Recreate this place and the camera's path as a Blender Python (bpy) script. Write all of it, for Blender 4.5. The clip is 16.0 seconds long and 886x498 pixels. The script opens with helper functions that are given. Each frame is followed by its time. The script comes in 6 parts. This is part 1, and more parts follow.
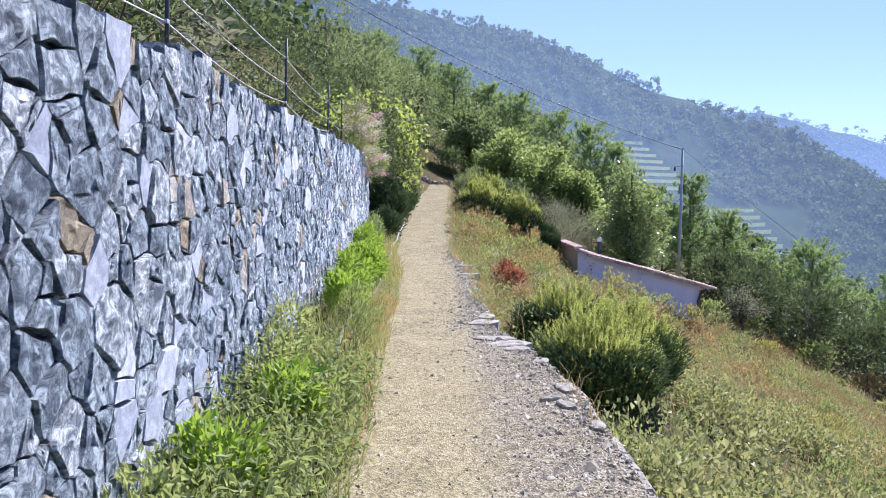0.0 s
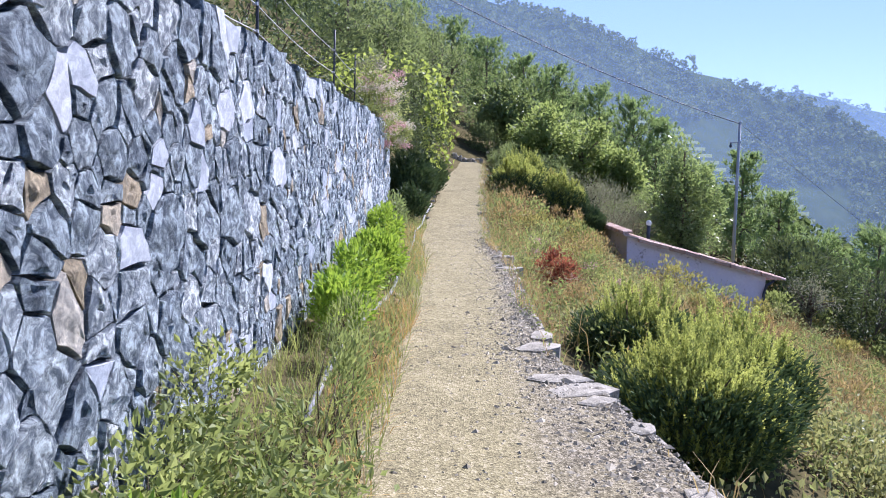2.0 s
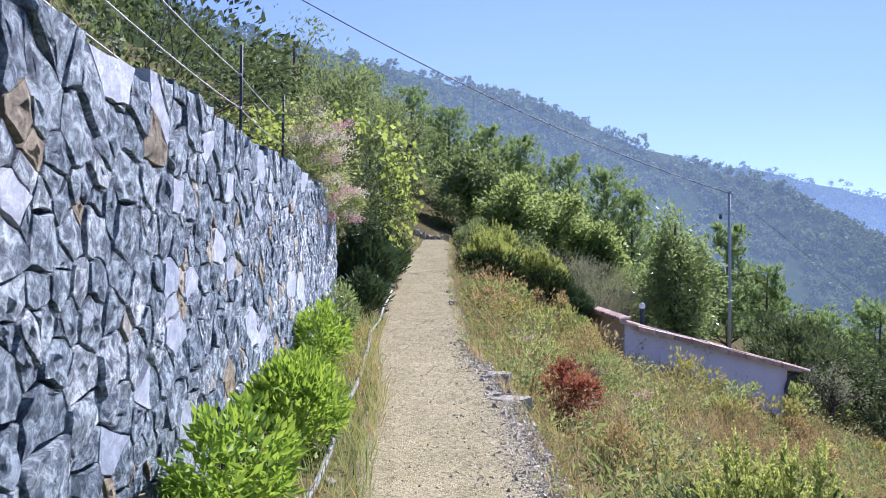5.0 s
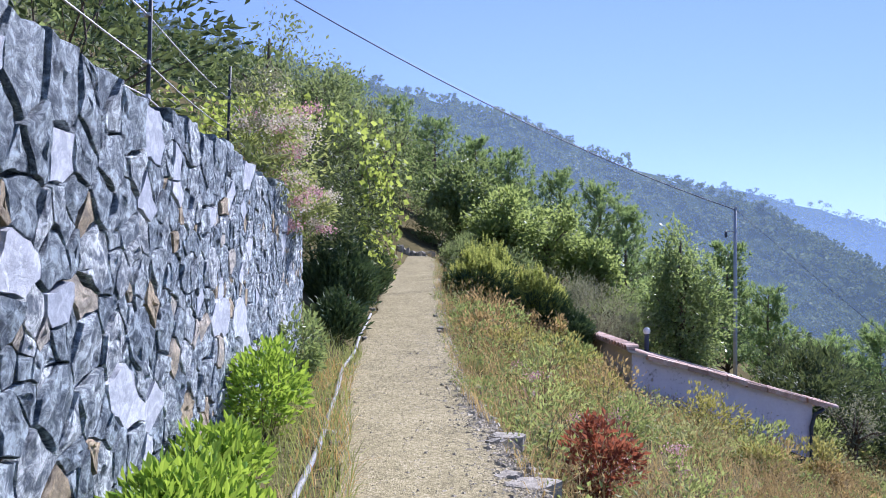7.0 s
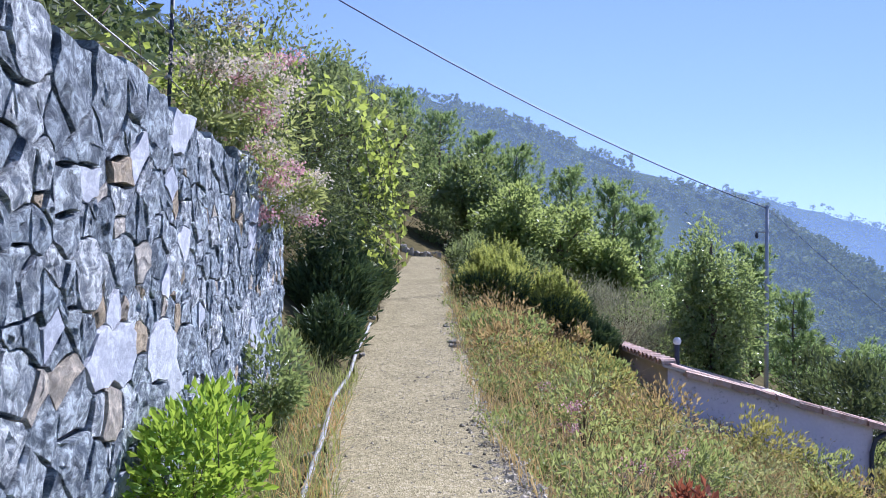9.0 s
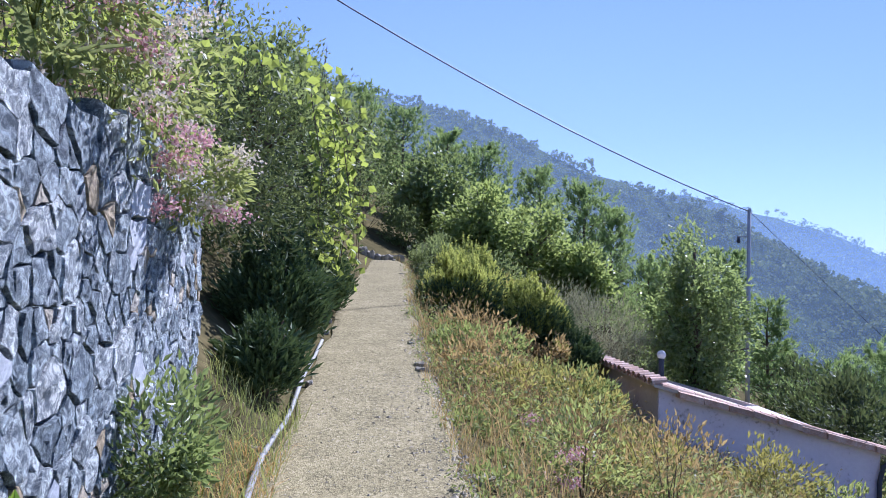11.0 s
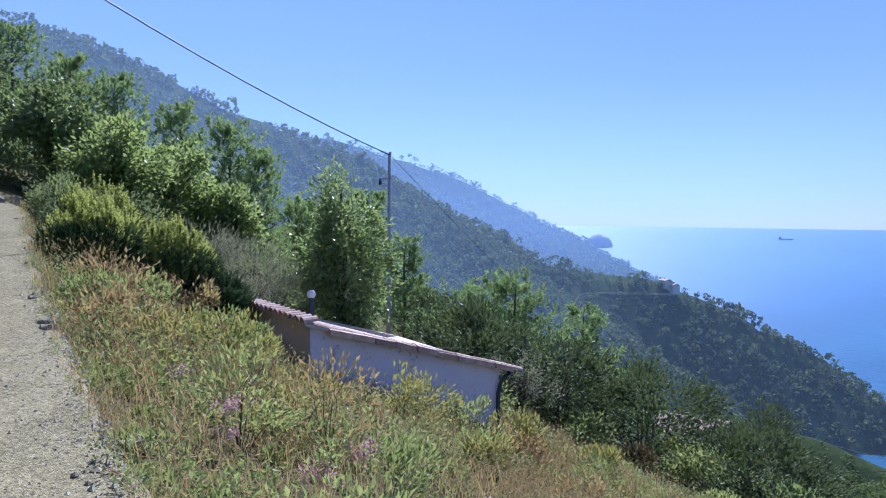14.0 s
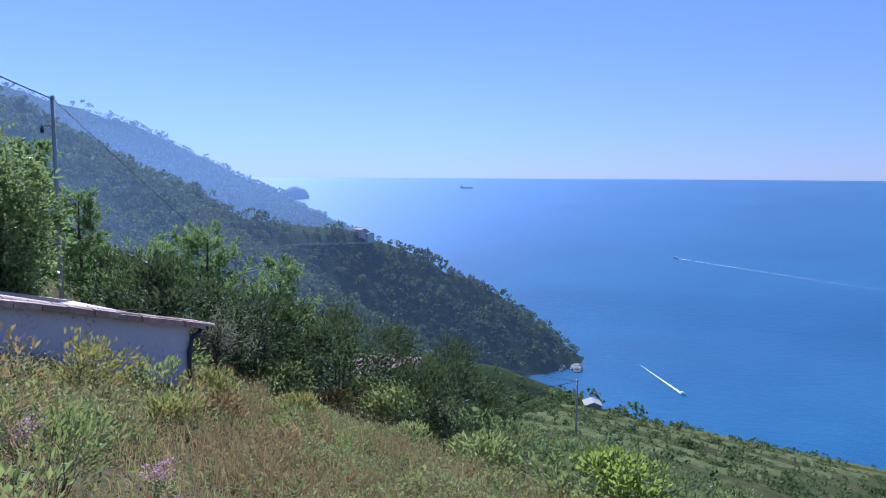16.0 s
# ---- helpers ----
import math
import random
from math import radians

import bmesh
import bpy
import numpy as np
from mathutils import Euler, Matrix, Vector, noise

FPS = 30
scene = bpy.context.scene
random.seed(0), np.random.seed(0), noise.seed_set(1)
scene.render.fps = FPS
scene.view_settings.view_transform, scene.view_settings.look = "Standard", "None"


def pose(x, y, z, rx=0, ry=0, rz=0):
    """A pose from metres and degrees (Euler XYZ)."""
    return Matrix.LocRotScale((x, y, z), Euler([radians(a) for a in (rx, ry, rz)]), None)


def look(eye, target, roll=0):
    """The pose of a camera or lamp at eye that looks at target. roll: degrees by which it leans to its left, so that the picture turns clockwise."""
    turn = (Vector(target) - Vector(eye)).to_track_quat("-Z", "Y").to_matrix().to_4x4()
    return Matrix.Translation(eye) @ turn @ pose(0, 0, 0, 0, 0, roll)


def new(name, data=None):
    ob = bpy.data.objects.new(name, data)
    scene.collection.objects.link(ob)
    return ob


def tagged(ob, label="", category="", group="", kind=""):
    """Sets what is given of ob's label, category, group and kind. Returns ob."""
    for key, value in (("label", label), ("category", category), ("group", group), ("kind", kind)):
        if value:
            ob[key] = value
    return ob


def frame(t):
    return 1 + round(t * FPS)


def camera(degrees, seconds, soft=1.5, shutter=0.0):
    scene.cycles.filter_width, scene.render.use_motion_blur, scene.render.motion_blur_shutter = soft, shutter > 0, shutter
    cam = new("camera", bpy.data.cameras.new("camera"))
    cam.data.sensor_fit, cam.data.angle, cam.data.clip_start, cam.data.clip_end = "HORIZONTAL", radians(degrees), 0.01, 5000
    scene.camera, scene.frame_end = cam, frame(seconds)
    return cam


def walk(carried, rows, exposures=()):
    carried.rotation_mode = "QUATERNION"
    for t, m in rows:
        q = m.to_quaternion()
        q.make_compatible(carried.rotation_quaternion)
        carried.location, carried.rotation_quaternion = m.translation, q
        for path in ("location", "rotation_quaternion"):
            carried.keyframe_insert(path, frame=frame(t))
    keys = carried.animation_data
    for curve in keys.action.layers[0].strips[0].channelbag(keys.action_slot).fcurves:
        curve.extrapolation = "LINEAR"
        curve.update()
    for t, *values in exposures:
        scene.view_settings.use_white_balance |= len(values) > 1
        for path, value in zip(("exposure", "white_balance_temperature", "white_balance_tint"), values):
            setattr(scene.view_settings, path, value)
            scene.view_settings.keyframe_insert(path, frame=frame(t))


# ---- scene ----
cam = camera(59.8, 16.0, soft=1.0)
METRES, EYE, TILT, LEAN, TURN = 12.0, 1.5, 1.7, -0.2, 0.0
ROWS = [
    (0.0, 0.0, 0.0, 0.0, 0.08, -6.03, -0.75),
    (0.5, -0.0031, 0.0557, -0.0064, 0.51, -7.1, -0.66),
    (1.0, -0.0013, 0.1071, -0.01, 1.33, -7.6, -0.61),
    (1.5, -0.0043, 0.1568, -0.0132, 2.1, -7.61, -0.67),
    (2.0, -0.005, 0.2087, -0.0148, 2.32, -7.48, -0.79),
    (2.5, -0.0069, 0.2561, -0.0163, 2.17, -7.08, -0.89),
    (3.0, -0.0097, 0.305, -0.0167, 1.66, -6.18, -0.64),
    (3.5, -0.0118, 0.3538, -0.017, 0.99, -4.8, -0.47),
    (4.0, -0.0144, 0.4024, -0.0182, 0.2, -3.54, -0.13),
    (6.5, -0.024, 0.6188, -0.0223, -1.53, -0.51, -0.42),
    (7.0, -0.0239, 0.6588, -0.0235, -1.9, -0.46, -0.56),
    (7.5, -0.0266, 0.6972, -0.0247, -1.97, -0.49, -0.58),
    (8.0, -0.0288, 0.7365, -0.026, -1.62, -0.63, -0.76),
    (10.5, -0.0343, 0.936, -0.026, -3.35, 0.07, -1.42),
    (11.0, -0.0316, 0.9616, -0.0255, -4.66, -0.19, -1.34),
    (11.5, -0.0345, 0.9733, -0.0245, -6.56, -0.24, -1.1),
    (12.0, -0.0364, 0.9779, -0.0241, -10.03, -0.49, -1.08),
    (12.5, -0.0356, 0.9794, -0.0243, -14.63, -1.09, -1.15),
    (13.0, -0.0345, 0.9797, -0.0253, -19.89, -2.01, -1.15),
    (13.5, -0.0335, 0.9806, -0.0264, -25.47, -3.01, -1.23),
    (14.0, -0.0316, 0.9822, -0.0273, -30.56, -3.87, -1.39),
    (14.5, -0.03, 0.9812, -0.0279, -35.88, -4.84, -1.5),
    (15.0, -0.0269, 0.9787, -0.0287, -41.48, -5.6, -1.54),
    (15.5, -0.0251, 0.9764, -0.0285, -47.36, -6.17, -1.47),
    (16.0, -0.0233, 0.975, -0.0289, -52.84, -6.89, -1.49),
]
walk(cam, [(t, pose(0, 0, EYE, TILT, LEAN, TURN) @ pose(METRES * x, METRES * y, METRES * z, 90 + pitch, roll, yaw)) for t, x, y, z, yaw, pitch, roll in ROWS],
     exposures=((0.0, 1.18, 5450, 25), (8.0, 1.0, 5300, 25), (13.0, 0.85, 5000, 23), (16.0, 0.5, 4800, 20)))

# ---- world, sun ----
SUN_AZ, SUN_EL = 36.0, 42.0          # degrees right of +y, above the horizon
scene.view_settings.exposure = 0.0
world = bpy.data.worlds.new("sky")
scene.world = world
world.use_nodes = True
wn, wl = world.node_tree.nodes, world.node_tree.links
sky = wn.new("ShaderNodeTexSky")
sky.sky_type, sky.sun_disc = "NISHITA", False
sky.sun_elevation, sky.sun_rotation = radians(SUN_EL), radians(SUN_AZ)
sky.air_density, sky.dust_density, sky.ozone_density = 1.0, 0.0, 3.5
tint = wn.new("ShaderNodeMix")
tint.data_type, tint.blend_type = "RGBA", "MULTIPLY"
tint.inputs["Factor"].default_value, tint.inputs["B"].default_value = 1.0, (0.8, 0.88, 1.16, 1)
soft_sky = wn.new("ShaderNodeGamma")
soft_sky.inputs["Gamma"].default_value = 0.6
wl.new(sky.outputs["Color"], soft_sky.inputs["Color"])
wl.new(soft_sky.outputs["Color"], tint.inputs["A"])
wl.new(tint.outputs["Result"], wn["Background"].inputs["Color"])
wn["Background"].inputs["Strength"].default_value = 0.118
sun = new("sun", bpy.data.lights.new("sun", "SUN"))
sun.data.energy, sun.data.angle, sun.data.color = 5.0, radians(0.55), (1.0, 0.94, 0.84)
to_sun = Vector((math.sin(radians(SUN_AZ)) * math.cos(radians(SUN_EL)), math.cos(radians(SUN_AZ)) * math.cos(radians(SUN_EL)), math.sin(radians(SUN_EL))))
sun.matrix_world = look(to_sun * 50, (0, 0, 0))

# ---- materials ----
def material(name):
    m = bpy.data.materials.new(name)
    m.use_nodes = True
    return m, m.node_tree.nodes, m.node_tree.links, m.node_tree.nodes["Principled BSDF"]


def ramp(nodes, stops):
    r = nodes.new("ShaderNodeValToRGB")
    while len(r.color_ramp.elements) < len(stops):
        r.color_ramp.elements.new(0.5)
    for e, (at, c) in zip(r.color_ramp.elements, stops):
        e.position, e.color = at, (*c, 1)
    return r


def noise_node(nodes, links, scale, detail=4, rough=0.6, coord="Object", distort=0.0):
    tc, n = nodes.new("ShaderNodeTexCoord"), nodes.new("ShaderNodeTexNoise")
    n.inputs["Scale"].default_value, n.inputs["Detail"].default_value = scale, detail
    n.inputs["Roughness"].default_value, n.inputs["Distortion"].default_value = rough, distort
    links.new(tc.outputs[coord], n.inputs["Vector"])
    return n


def mixed(nodes, links, fac, a, b, blend="MIX"):
    m = nodes.new("ShaderNodeMix")
    m.data_type, m.blend_type = "RGBA", blend
    for sock, v in ((m.inputs["Factor"], fac), (m.inputs["A"], a), (m.inputs["B"], b)):
        if isinstance(v, (int, float)):
            sock.default_value = v
        elif isinstance(v, tuple):
            sock.default_value = (*v, 1)
        else:
            links.new(v, sock)
    return m.outputs["Result"]


def piece_random(nodes, links):
    """One random value for each piece, whether an object of its own or an island of a joined mesh."""
    o, g, a, f = nodes.new("ShaderNodeObjectInfo"), nodes.new("ShaderNodeNewGeometry"), nodes.new("ShaderNodeMath"), nodes.new("ShaderNodeMath")
    f.operation = "FRACT"
    links.new(o.outputs["Random"], a.inputs[0])
    links.new(g.outputs["Random Per Island"], a.inputs[1])
    links.new(a.outputs[0], f.inputs[0])
    return f.outputs[0]


def bumped(nodes, links, bsdf, height, strength, distance):
    b = nodes.new("ShaderNodeBump")
    b.inputs["Strength"].default_value, b.inputs["Distance"].default_value = strength, distance
    links.new(height, b.inputs["Height"])
    links.new(b.outputs["Normal"], bsdf.inputs["Normal"])


def plain(name, stops, scale, rough=0.85, bump=0.4, depth=0.01, fine=8.0, metal=0.0, vary=0.0, gloss=0.25):
    """A mottled surface: a colour ramp over coarse noise, finer noise for grain and relief."""
    m, n, l, p = material(name)
    a, b = noise_node(n, l, scale), noise_node(n, l, scale * fine, 6)
    r = ramp(n, stops)
    l.new(mixed(n, l, 0.45, a.outputs["Fac"], b.outputs["Fac"]), r.inputs["Fac"])
    col = r.outputs["Color"]
    if vary:
        hv = n.new("ShaderNodeHueSaturation")
        mr = n.new("ShaderNodeMapRange")
        mr.inputs["To Min"].default_value, mr.inputs["To Max"].default_value = 1 - vary, 1 + vary
        l.new(piece_random(n, l), mr.inputs["Value"])
        l.new(mr.outputs["Result"], hv.inputs["Value"])
        l.new(col, hv.inputs["Color"])
        col = hv.outputs["Color"]
    l.new(col, p.inputs["Base Color"])
    p.inputs["Roughness"].default_value, p.inputs["Metallic"].default_value, p.inputs["Specular IOR Level"].default_value = rough, metal, gloss
    bumped(n, l, p, b.outputs["Fac"], bump, depth)
    return m


def leafy(name, dark, light, glow, through_light=0.45, rough=0.5, scale=1.2, gloss=0.2):
    """Leaves: two greens by leaf and by patch, partly letting light through."""
    m, n, l, p = material(name)
    patch = noise_node(n, l, scale, 3)
    r = ramp(n, ((0.3, dark), (0.7, light)))
    l.new(mixed(n, l, 0.55, patch.outputs["Fac"], piece_random(n, l)), r.inputs["Fac"])
    l.new(r.outputs["Color"], p.inputs["Base Color"])
    p.inputs["Roughness"].default_value, p.inputs["Specular IOR Level"].default_value = rough, gloss
    t, mx = n.new("ShaderNodeBsdfTranslucent"), n.new("ShaderNodeMixShader")
    l.new(mixed(n, l, 0.5, r.outputs["Color"], glow), t.inputs["Color"])
    mx.inputs["Fac"].default_value = through_light
    l.new(p.outputs[0], mx.inputs[1])
    l.new(t.outputs[0], mx.inputs[2])
    l.new(mx.outputs[0], n["Material Output"].inputs["Surface"])
    return m


def stone_material(name, tones, vein_mix=0.95, relief=0.07, rough=0.65, grain_mix=0.6):
    """Limestone: one tone for each block, white calcite clouds and cracks over it, broken relief."""
    m, n, l, p = material(name)
    rnd = piece_random(n, l)
    body = ramp(n, tones)
    l.new(rnd, body.inputs["Fac"])
    cloud = noise_node(n, l, 17.0, 10, 0.74, distort=0.7)
    vr = ramp(n, ((0.4, (0.28, 0.33, 0.4)), (0.475, (0.72, 0.76, 0.8)), (0.525, (1.3, 1.3, 1.28)), (0.58, (2.1, 2.1, 2.05))))
    l.new(cloud.outputs["Fac"], vr.inputs["Fac"])
    grain = noise_node(n, l, 70.0, 6, 0.75)
    gr = ramp(n, ((0.28, (0.5, 0.51, 0.54)), (0.72, (1.35, 1.35, 1.33))))
    l.new(grain.outputs["Fac"], gr.inputs["Fac"])
    c = mixed(n, l, vein_mix, body.outputs["Color"], vr.outputs["Color"], "MULTIPLY")
    l.new(mixed(n, l, grain_mix, c, gr.outputs["Color"], "MULTIPLY"), p.inputs["Base Color"])
    p.inputs["Roughness"].default_value, p.inputs["Specular IOR Level"].default_value = rough, 0.3
    bumped(n, l, p, noise_node(n, l, 15.0, 10, 0.8, distort=1.3).outputs["Fac"], 1.0, relief)
    return m


def gravel_material(name, pale, mid, dark):
    """Trodden sandy grit in the middle, coarser grey gravel towards the downhill edge."""
    m, n, l, p = material(name)
    tc, sx = n.new("ShaderNodeTexCoord"), n.new("ShaderNodeSeparateXYZ")
    l.new(tc.outputs["Object"], sx.inputs["Vector"])
    cells = []
    for scale in (95.0, 38.0):
        v = n.new("ShaderNodeTexVoronoi")
        v.inputs["Scale"].default_value = scale
        l.new(tc.outputs["Object"], v.inputs["Vector"])
        s = n.new("ShaderNodeSeparateColor")
        l.new(v.outputs["Color"], s.inputs["Color"])
        cells.append((v, s))
    patch = noise_node(n, l, 2.2, 6, 0.7)
    r = ramp(n, ((0.22, dark), (0.42, mid), (0.62, pale), (0.85, (0.5, 0.43, 0.3))))
    both = mixed(n, l, 0.4, cells[0][1].outputs["Red"], cells[1][1].outputs["Green"])
    l.new(mixed(n, l, 0.45, both, patch.outputs["Fac"]), r.inputs["Fac"])
    grey = ramp(n, ((0.2, (0.075, 0.065, 0.048)), (0.5, (0.19, 0.165, 0.12)), (0.85, (0.4, 0.35, 0.26))))
    l.new(both, grey.inputs["Fac"])
    mr = n.new("ShaderNodeMapRange")
    mr.inputs["From Min"].default_value, mr.inputs["From Max"].default_value = 0.08, 0.5
    mr.interpolation_type = "SMOOTHSTEP"
    l.new(sx.outputs["X"], mr.inputs["Value"])
    edge = n.new("ShaderNodeMath")
    edge.operation = "MULTIPLY"
    l.new(mr.outputs["Result"], edge.inputs[0])
    pr = ramp(n, ((0.3, (0.25, 0.25, 0.25)), (0.62, (1, 1, 1))))
    l.new(patch.outputs["Fac"], pr.inputs["Fac"])
    l.new(pr.outputs["Color"], edge.inputs[1])
    grit = noise_node(n, l, 240.0, 4)
    gr = ramp(n, ((0.3, (0.6, 0.58, 0.56)), (0.7, (1.2, 1.2, 1.2))))
    l.new(grit.outputs["Fac"], gr.inputs["Fac"])
    c = mixed(n, l, edge.outputs[0], r.outputs["Color"], grey.outputs["Color"])
    l.new(mixed(n, l, 0.8, c, gr.outputs["Color"], "MULTIPLY"), p.inputs["Base Color"])
    p.inputs["Roughness"].default_value, p.inputs["Specular IOR Level"].default_value = 1.0, 0.1
    lift = mixed(n, l, 0.5, cells[0][0].outputs["Distance"], both)
    bumped(n, l, p, lift, 0.7, 0.012)
    return m


M_STONE = stone_material("limestone", ((0.0, (0.23, 0.275, 0.305)), (0.35, (0.32, 0.37, 0.395)), (0.7, (0.42, 0.465, 0.48)), (1.0, (0.55, 0.575, 0.57))))
M_STONE_PALE = stone_material("pale_cut_limestone", ((0.0, (0.36, 0.39, 0.43)), (1.0, (0.56, 0.57, 0.58))), 0.25, 0.012, 0.75, 0.35)
M_STONE_OCHRE = stone_material("ochre_limestone", ((0.0, (0.3, 0.24, 0.15)), (0.5, (0.44, 0.35, 0.22)), (1.0, (0.5, 0.46, 0.38))), 0.4, 0.03)
M_BACK = plain("wall_core_earth", ((0.3, (0.05, 0.045, 0.04)), (0.7, (0.14, 0.12, 0.1))), 6)
M_GROUND = plain("hill_soil", ((0.3, (0.05, 0.05, 0.025)), (0.5, (0.1, 0.085, 0.042)), (0.7, (0.17, 0.14, 0.07))), 0.9, 0.95, 0.6, 0.03, gloss=0.0)
M_PATH = gravel_material("path_gravel", (0.35, 0.305, 0.165), (0.245, 0.21, 0.115), (0.115, 0.1, 0.06))
M_SLAB = plain("pale_slab", ((0.32, (0.14, 0.125, 0.095)), (0.48, (0.28, 0.255, 0.2)), (0.7, (0.45, 0.41, 0.33))), 9, 0.9, 0.6, 0.015)
M_LAVENDER = plain("lavender_plaster", ((0.33, (0.24, 0.21, 0.2)), (0.385, (0.5, 0.43, 0.45)), (0.44, (0.7, 0.62, 0.66)), (0.75, (0.8, 0.72, 0.76))), 1.9, 0.9, 0.3, 0.01)
M_BEIGE = plain("beige_plaster", ((0.3, (0.46, 0.38, 0.31)), (0.7, (0.58, 0.49, 0.41))), 2.0, 0.9, 0.3, 0.01)
M_TILE = plain("terracotta", ((0.25, (0.2, 0.14, 0.11)), (0.45, (0.4, 0.25, 0.18)), (0.7, (0.58, 0.47, 0.4))), 5, 0.85, 0.4, 0.01, vary=0.25)
M_METAL = plain("weathered_metal", ((0.3, (0.36, 0.37, 0.38)), (0.7, (0.5, 0.5, 0.5))), 12, 0.6, 0.2, 0.003, metal=0.2)
M_WIRE = plain("galvanised_wire", ((0.3, (0.45, 0.45, 0.45)), (0.7, (0.6, 0.6, 0.6))), 20, 0.4, 0.1, 0.001, metal=0.7)
M_CABLE = plain("dark_cable", ((0.3, (0.04, 0.045, 0.06)), (0.7, (0.08, 0.085, 0.1))), 20, 0.6, 0.1, 0.001)
M_BARK = plain("bark", ((0.3, (0.07, 0.05, 0.035)), (0.7, (0.2, 0.15, 0.11))), 9, 0.95, 0.8, 0.02)
M_PIPE = plain("grey_water_pipe", ((0.3, (0.17, 0.17, 0.165)), (0.7, (0.36, 0.36, 0.35))), 14, 0.6, 0.2, 0.003)
M_FOREST = plain("far_forest", ((0.25, (0.02, 0.03, 0.016)), (0.5, (0.04, 0.055, 0.025)), (0.75, (0.075, 0.09, 0.04))), 0.06, 1.0, 0.6, 1.0, fine=6, vary=0.3, gloss=0.0)
M_GRASSFIELD = plain("terrace_grass", ((0.3, (0.035, 0.04, 0.018)), (0.5, (0.065, 0.07, 0.03)), (0.7, (0.14, 0.125, 0.06))), 0.2, 1.0, 0.5, 0.2, gloss=0.0)


def sea_material():
    m, n, l, p = material("sea_water")
    big, small = noise_node(n, l, 0.004, 5, 0.6), noise_node(n, l, 0.09, 6, 0.65)
    r = ramp(n, ((0.35, (0.012, 0.08, 0.165)), (0.65, (0.022, 0.112, 0.21))))
    l.new(big.outputs["Fac"], r.inputs["Fac"])
    l.new(r.outputs["Color"], p.inputs["Base Color"])
    p.inputs["Roughness"].default_value, p.inputs["IOR"].default_value = 0.28, 1.33
    bumped(n, l, p, small.outputs["Fac"], 0.5, 2.0)
    return m


M_SEA = sea_material()

# ---- small builders ----
def link_mesh(name, verts, faces, mat, parent=None, label="", smooth=False):
    me = bpy.data.meshes.new(name)
    verts, faces = np.asarray(verts, dtype=np.float32), (faces if isinstance(faces, list) else np.asarray(faces, dtype=np.int32))
    if isinstance(faces, list):
        me.from_pydata([tuple(v) for v in verts.tolist()], [], faces)
    else:
        k = faces.shape[1]
        me.vertices.add(len(verts))
        me.vertices.foreach_set("co", verts.ravel())
        me.loops.add(faces.size)
        me.loops.foreach_set("vertex_index", faces.ravel())
        me.polygons.add(len(faces))
        me.polygons.foreach_set("loop_start", np.arange(0, faces.size, k, dtype=np.int32))
        me.update(calc_edges=True)
    me.polygons.foreach_set("use_smooth", np.full(len(me.polygons), smooth))
    me.materials.append(mat)
    ob = new(name, me)
    if parent is not None:
        ob.parent = parent
    if label:
        ob["label"] = label
    return ob


def part(name, bm, mat, parent=None, label="", smooth=False):
    me = bpy.data.meshes.new(name)
    bm.to_mesh(me)
    bm.free()
    me.polygons.foreach_set("use_smooth", np.full(len(me.polygons), smooth))
    me.materials.append(mat)
    ob = new(name, me)
    if parent is not None:
        ob.parent = parent
    if label:
        ob["label"] = label
    return ob


def box_bm(x0, x1, y0, y1, z0, z1, bevel=0.0, bm=None):
    bm = bm or bmesh.new()
    g = bmesh.ops.create_cube(bm, size=1, matrix=Matrix.Translation(((x0 + x1) / 2, (y0 + y1) / 2, (z0 + z1) / 2)) @ Matrix.Diagonal((x1 - x0, y1 - y0, z1 - z0, 1)))
    if bevel:
        es = list({e for v in g["verts"] for e in v.link_edges})
        bmesh.ops.bevel(bm, geom=es, offset=bevel, segments=2, affect="EDGES", profile=0.6)
    return bm


def tube_arrays(points, radii, sides=8):
    """A tapered tube along points: vertices and quads."""
    pts = [Vector(p) for p in points]
    vs, fs = [], []
    for i, p in enumerate(pts):
        d = (pts[min(i + 1, len(pts) - 1)] - pts[max(i - 1, 0)]).normalized()
        a = d.orthogonal().normalized()
        b = d.cross(a)
        for k in range(sides):
            w = 2 * math.pi * k / sides
            vs.append(p + (a * math.cos(w) + b * math.sin(w)) * radii[i])
    for i in range(len(pts) - 1):
        for k in range(sides):
            k2 = (k + 1) % sides
            fs.append((i * sides + k, i * sides + k2, (i + 1) * sides + k2, (i + 1) * sides + k))
    return [tuple(v) for v in vs], fs + [tuple(range(sides))[::-1], tuple((len(pts) - 1) * sides + k for k in range(sides))]


def tube(name, points, radii, mat, parent=None, label="", sides=8):
    v, f = tube_arrays(points, radii, sides)
    return link_mesh(name, v, f, mat, parent, label, True)


def empty(name, at, label, category, group="", kind=""):
    ob = new(name)
    ob.location = at
    return tagged(ob, label, category, group, kind)


# ---- the lie of the land ----
PATH_Y = (-8, 0, 4, 12.5, 16, 24, 31, 36, 45)
PATH_X = (0.15, 0.14, 0.14, -0.1, -0.42, -0.4, -0.3, -1.2, -6)
SEA_Z = -200.0


def path_x(y):
    return np.interp(y, PATH_Y, PATH_X)


def path_z(y):
    return np.interp(y, (-8, 0, 4, 12.5, 16, 20, 24, 28, 32, 36, 60), (-0.1, 0, 0.03, 0.12, 0.2, 0.38, 0.75, 1.22, 1.72, 1.9, 2.6))


def wall_x(y):
    """The stone wall's face."""
    return -1.03 - 0.038 * y


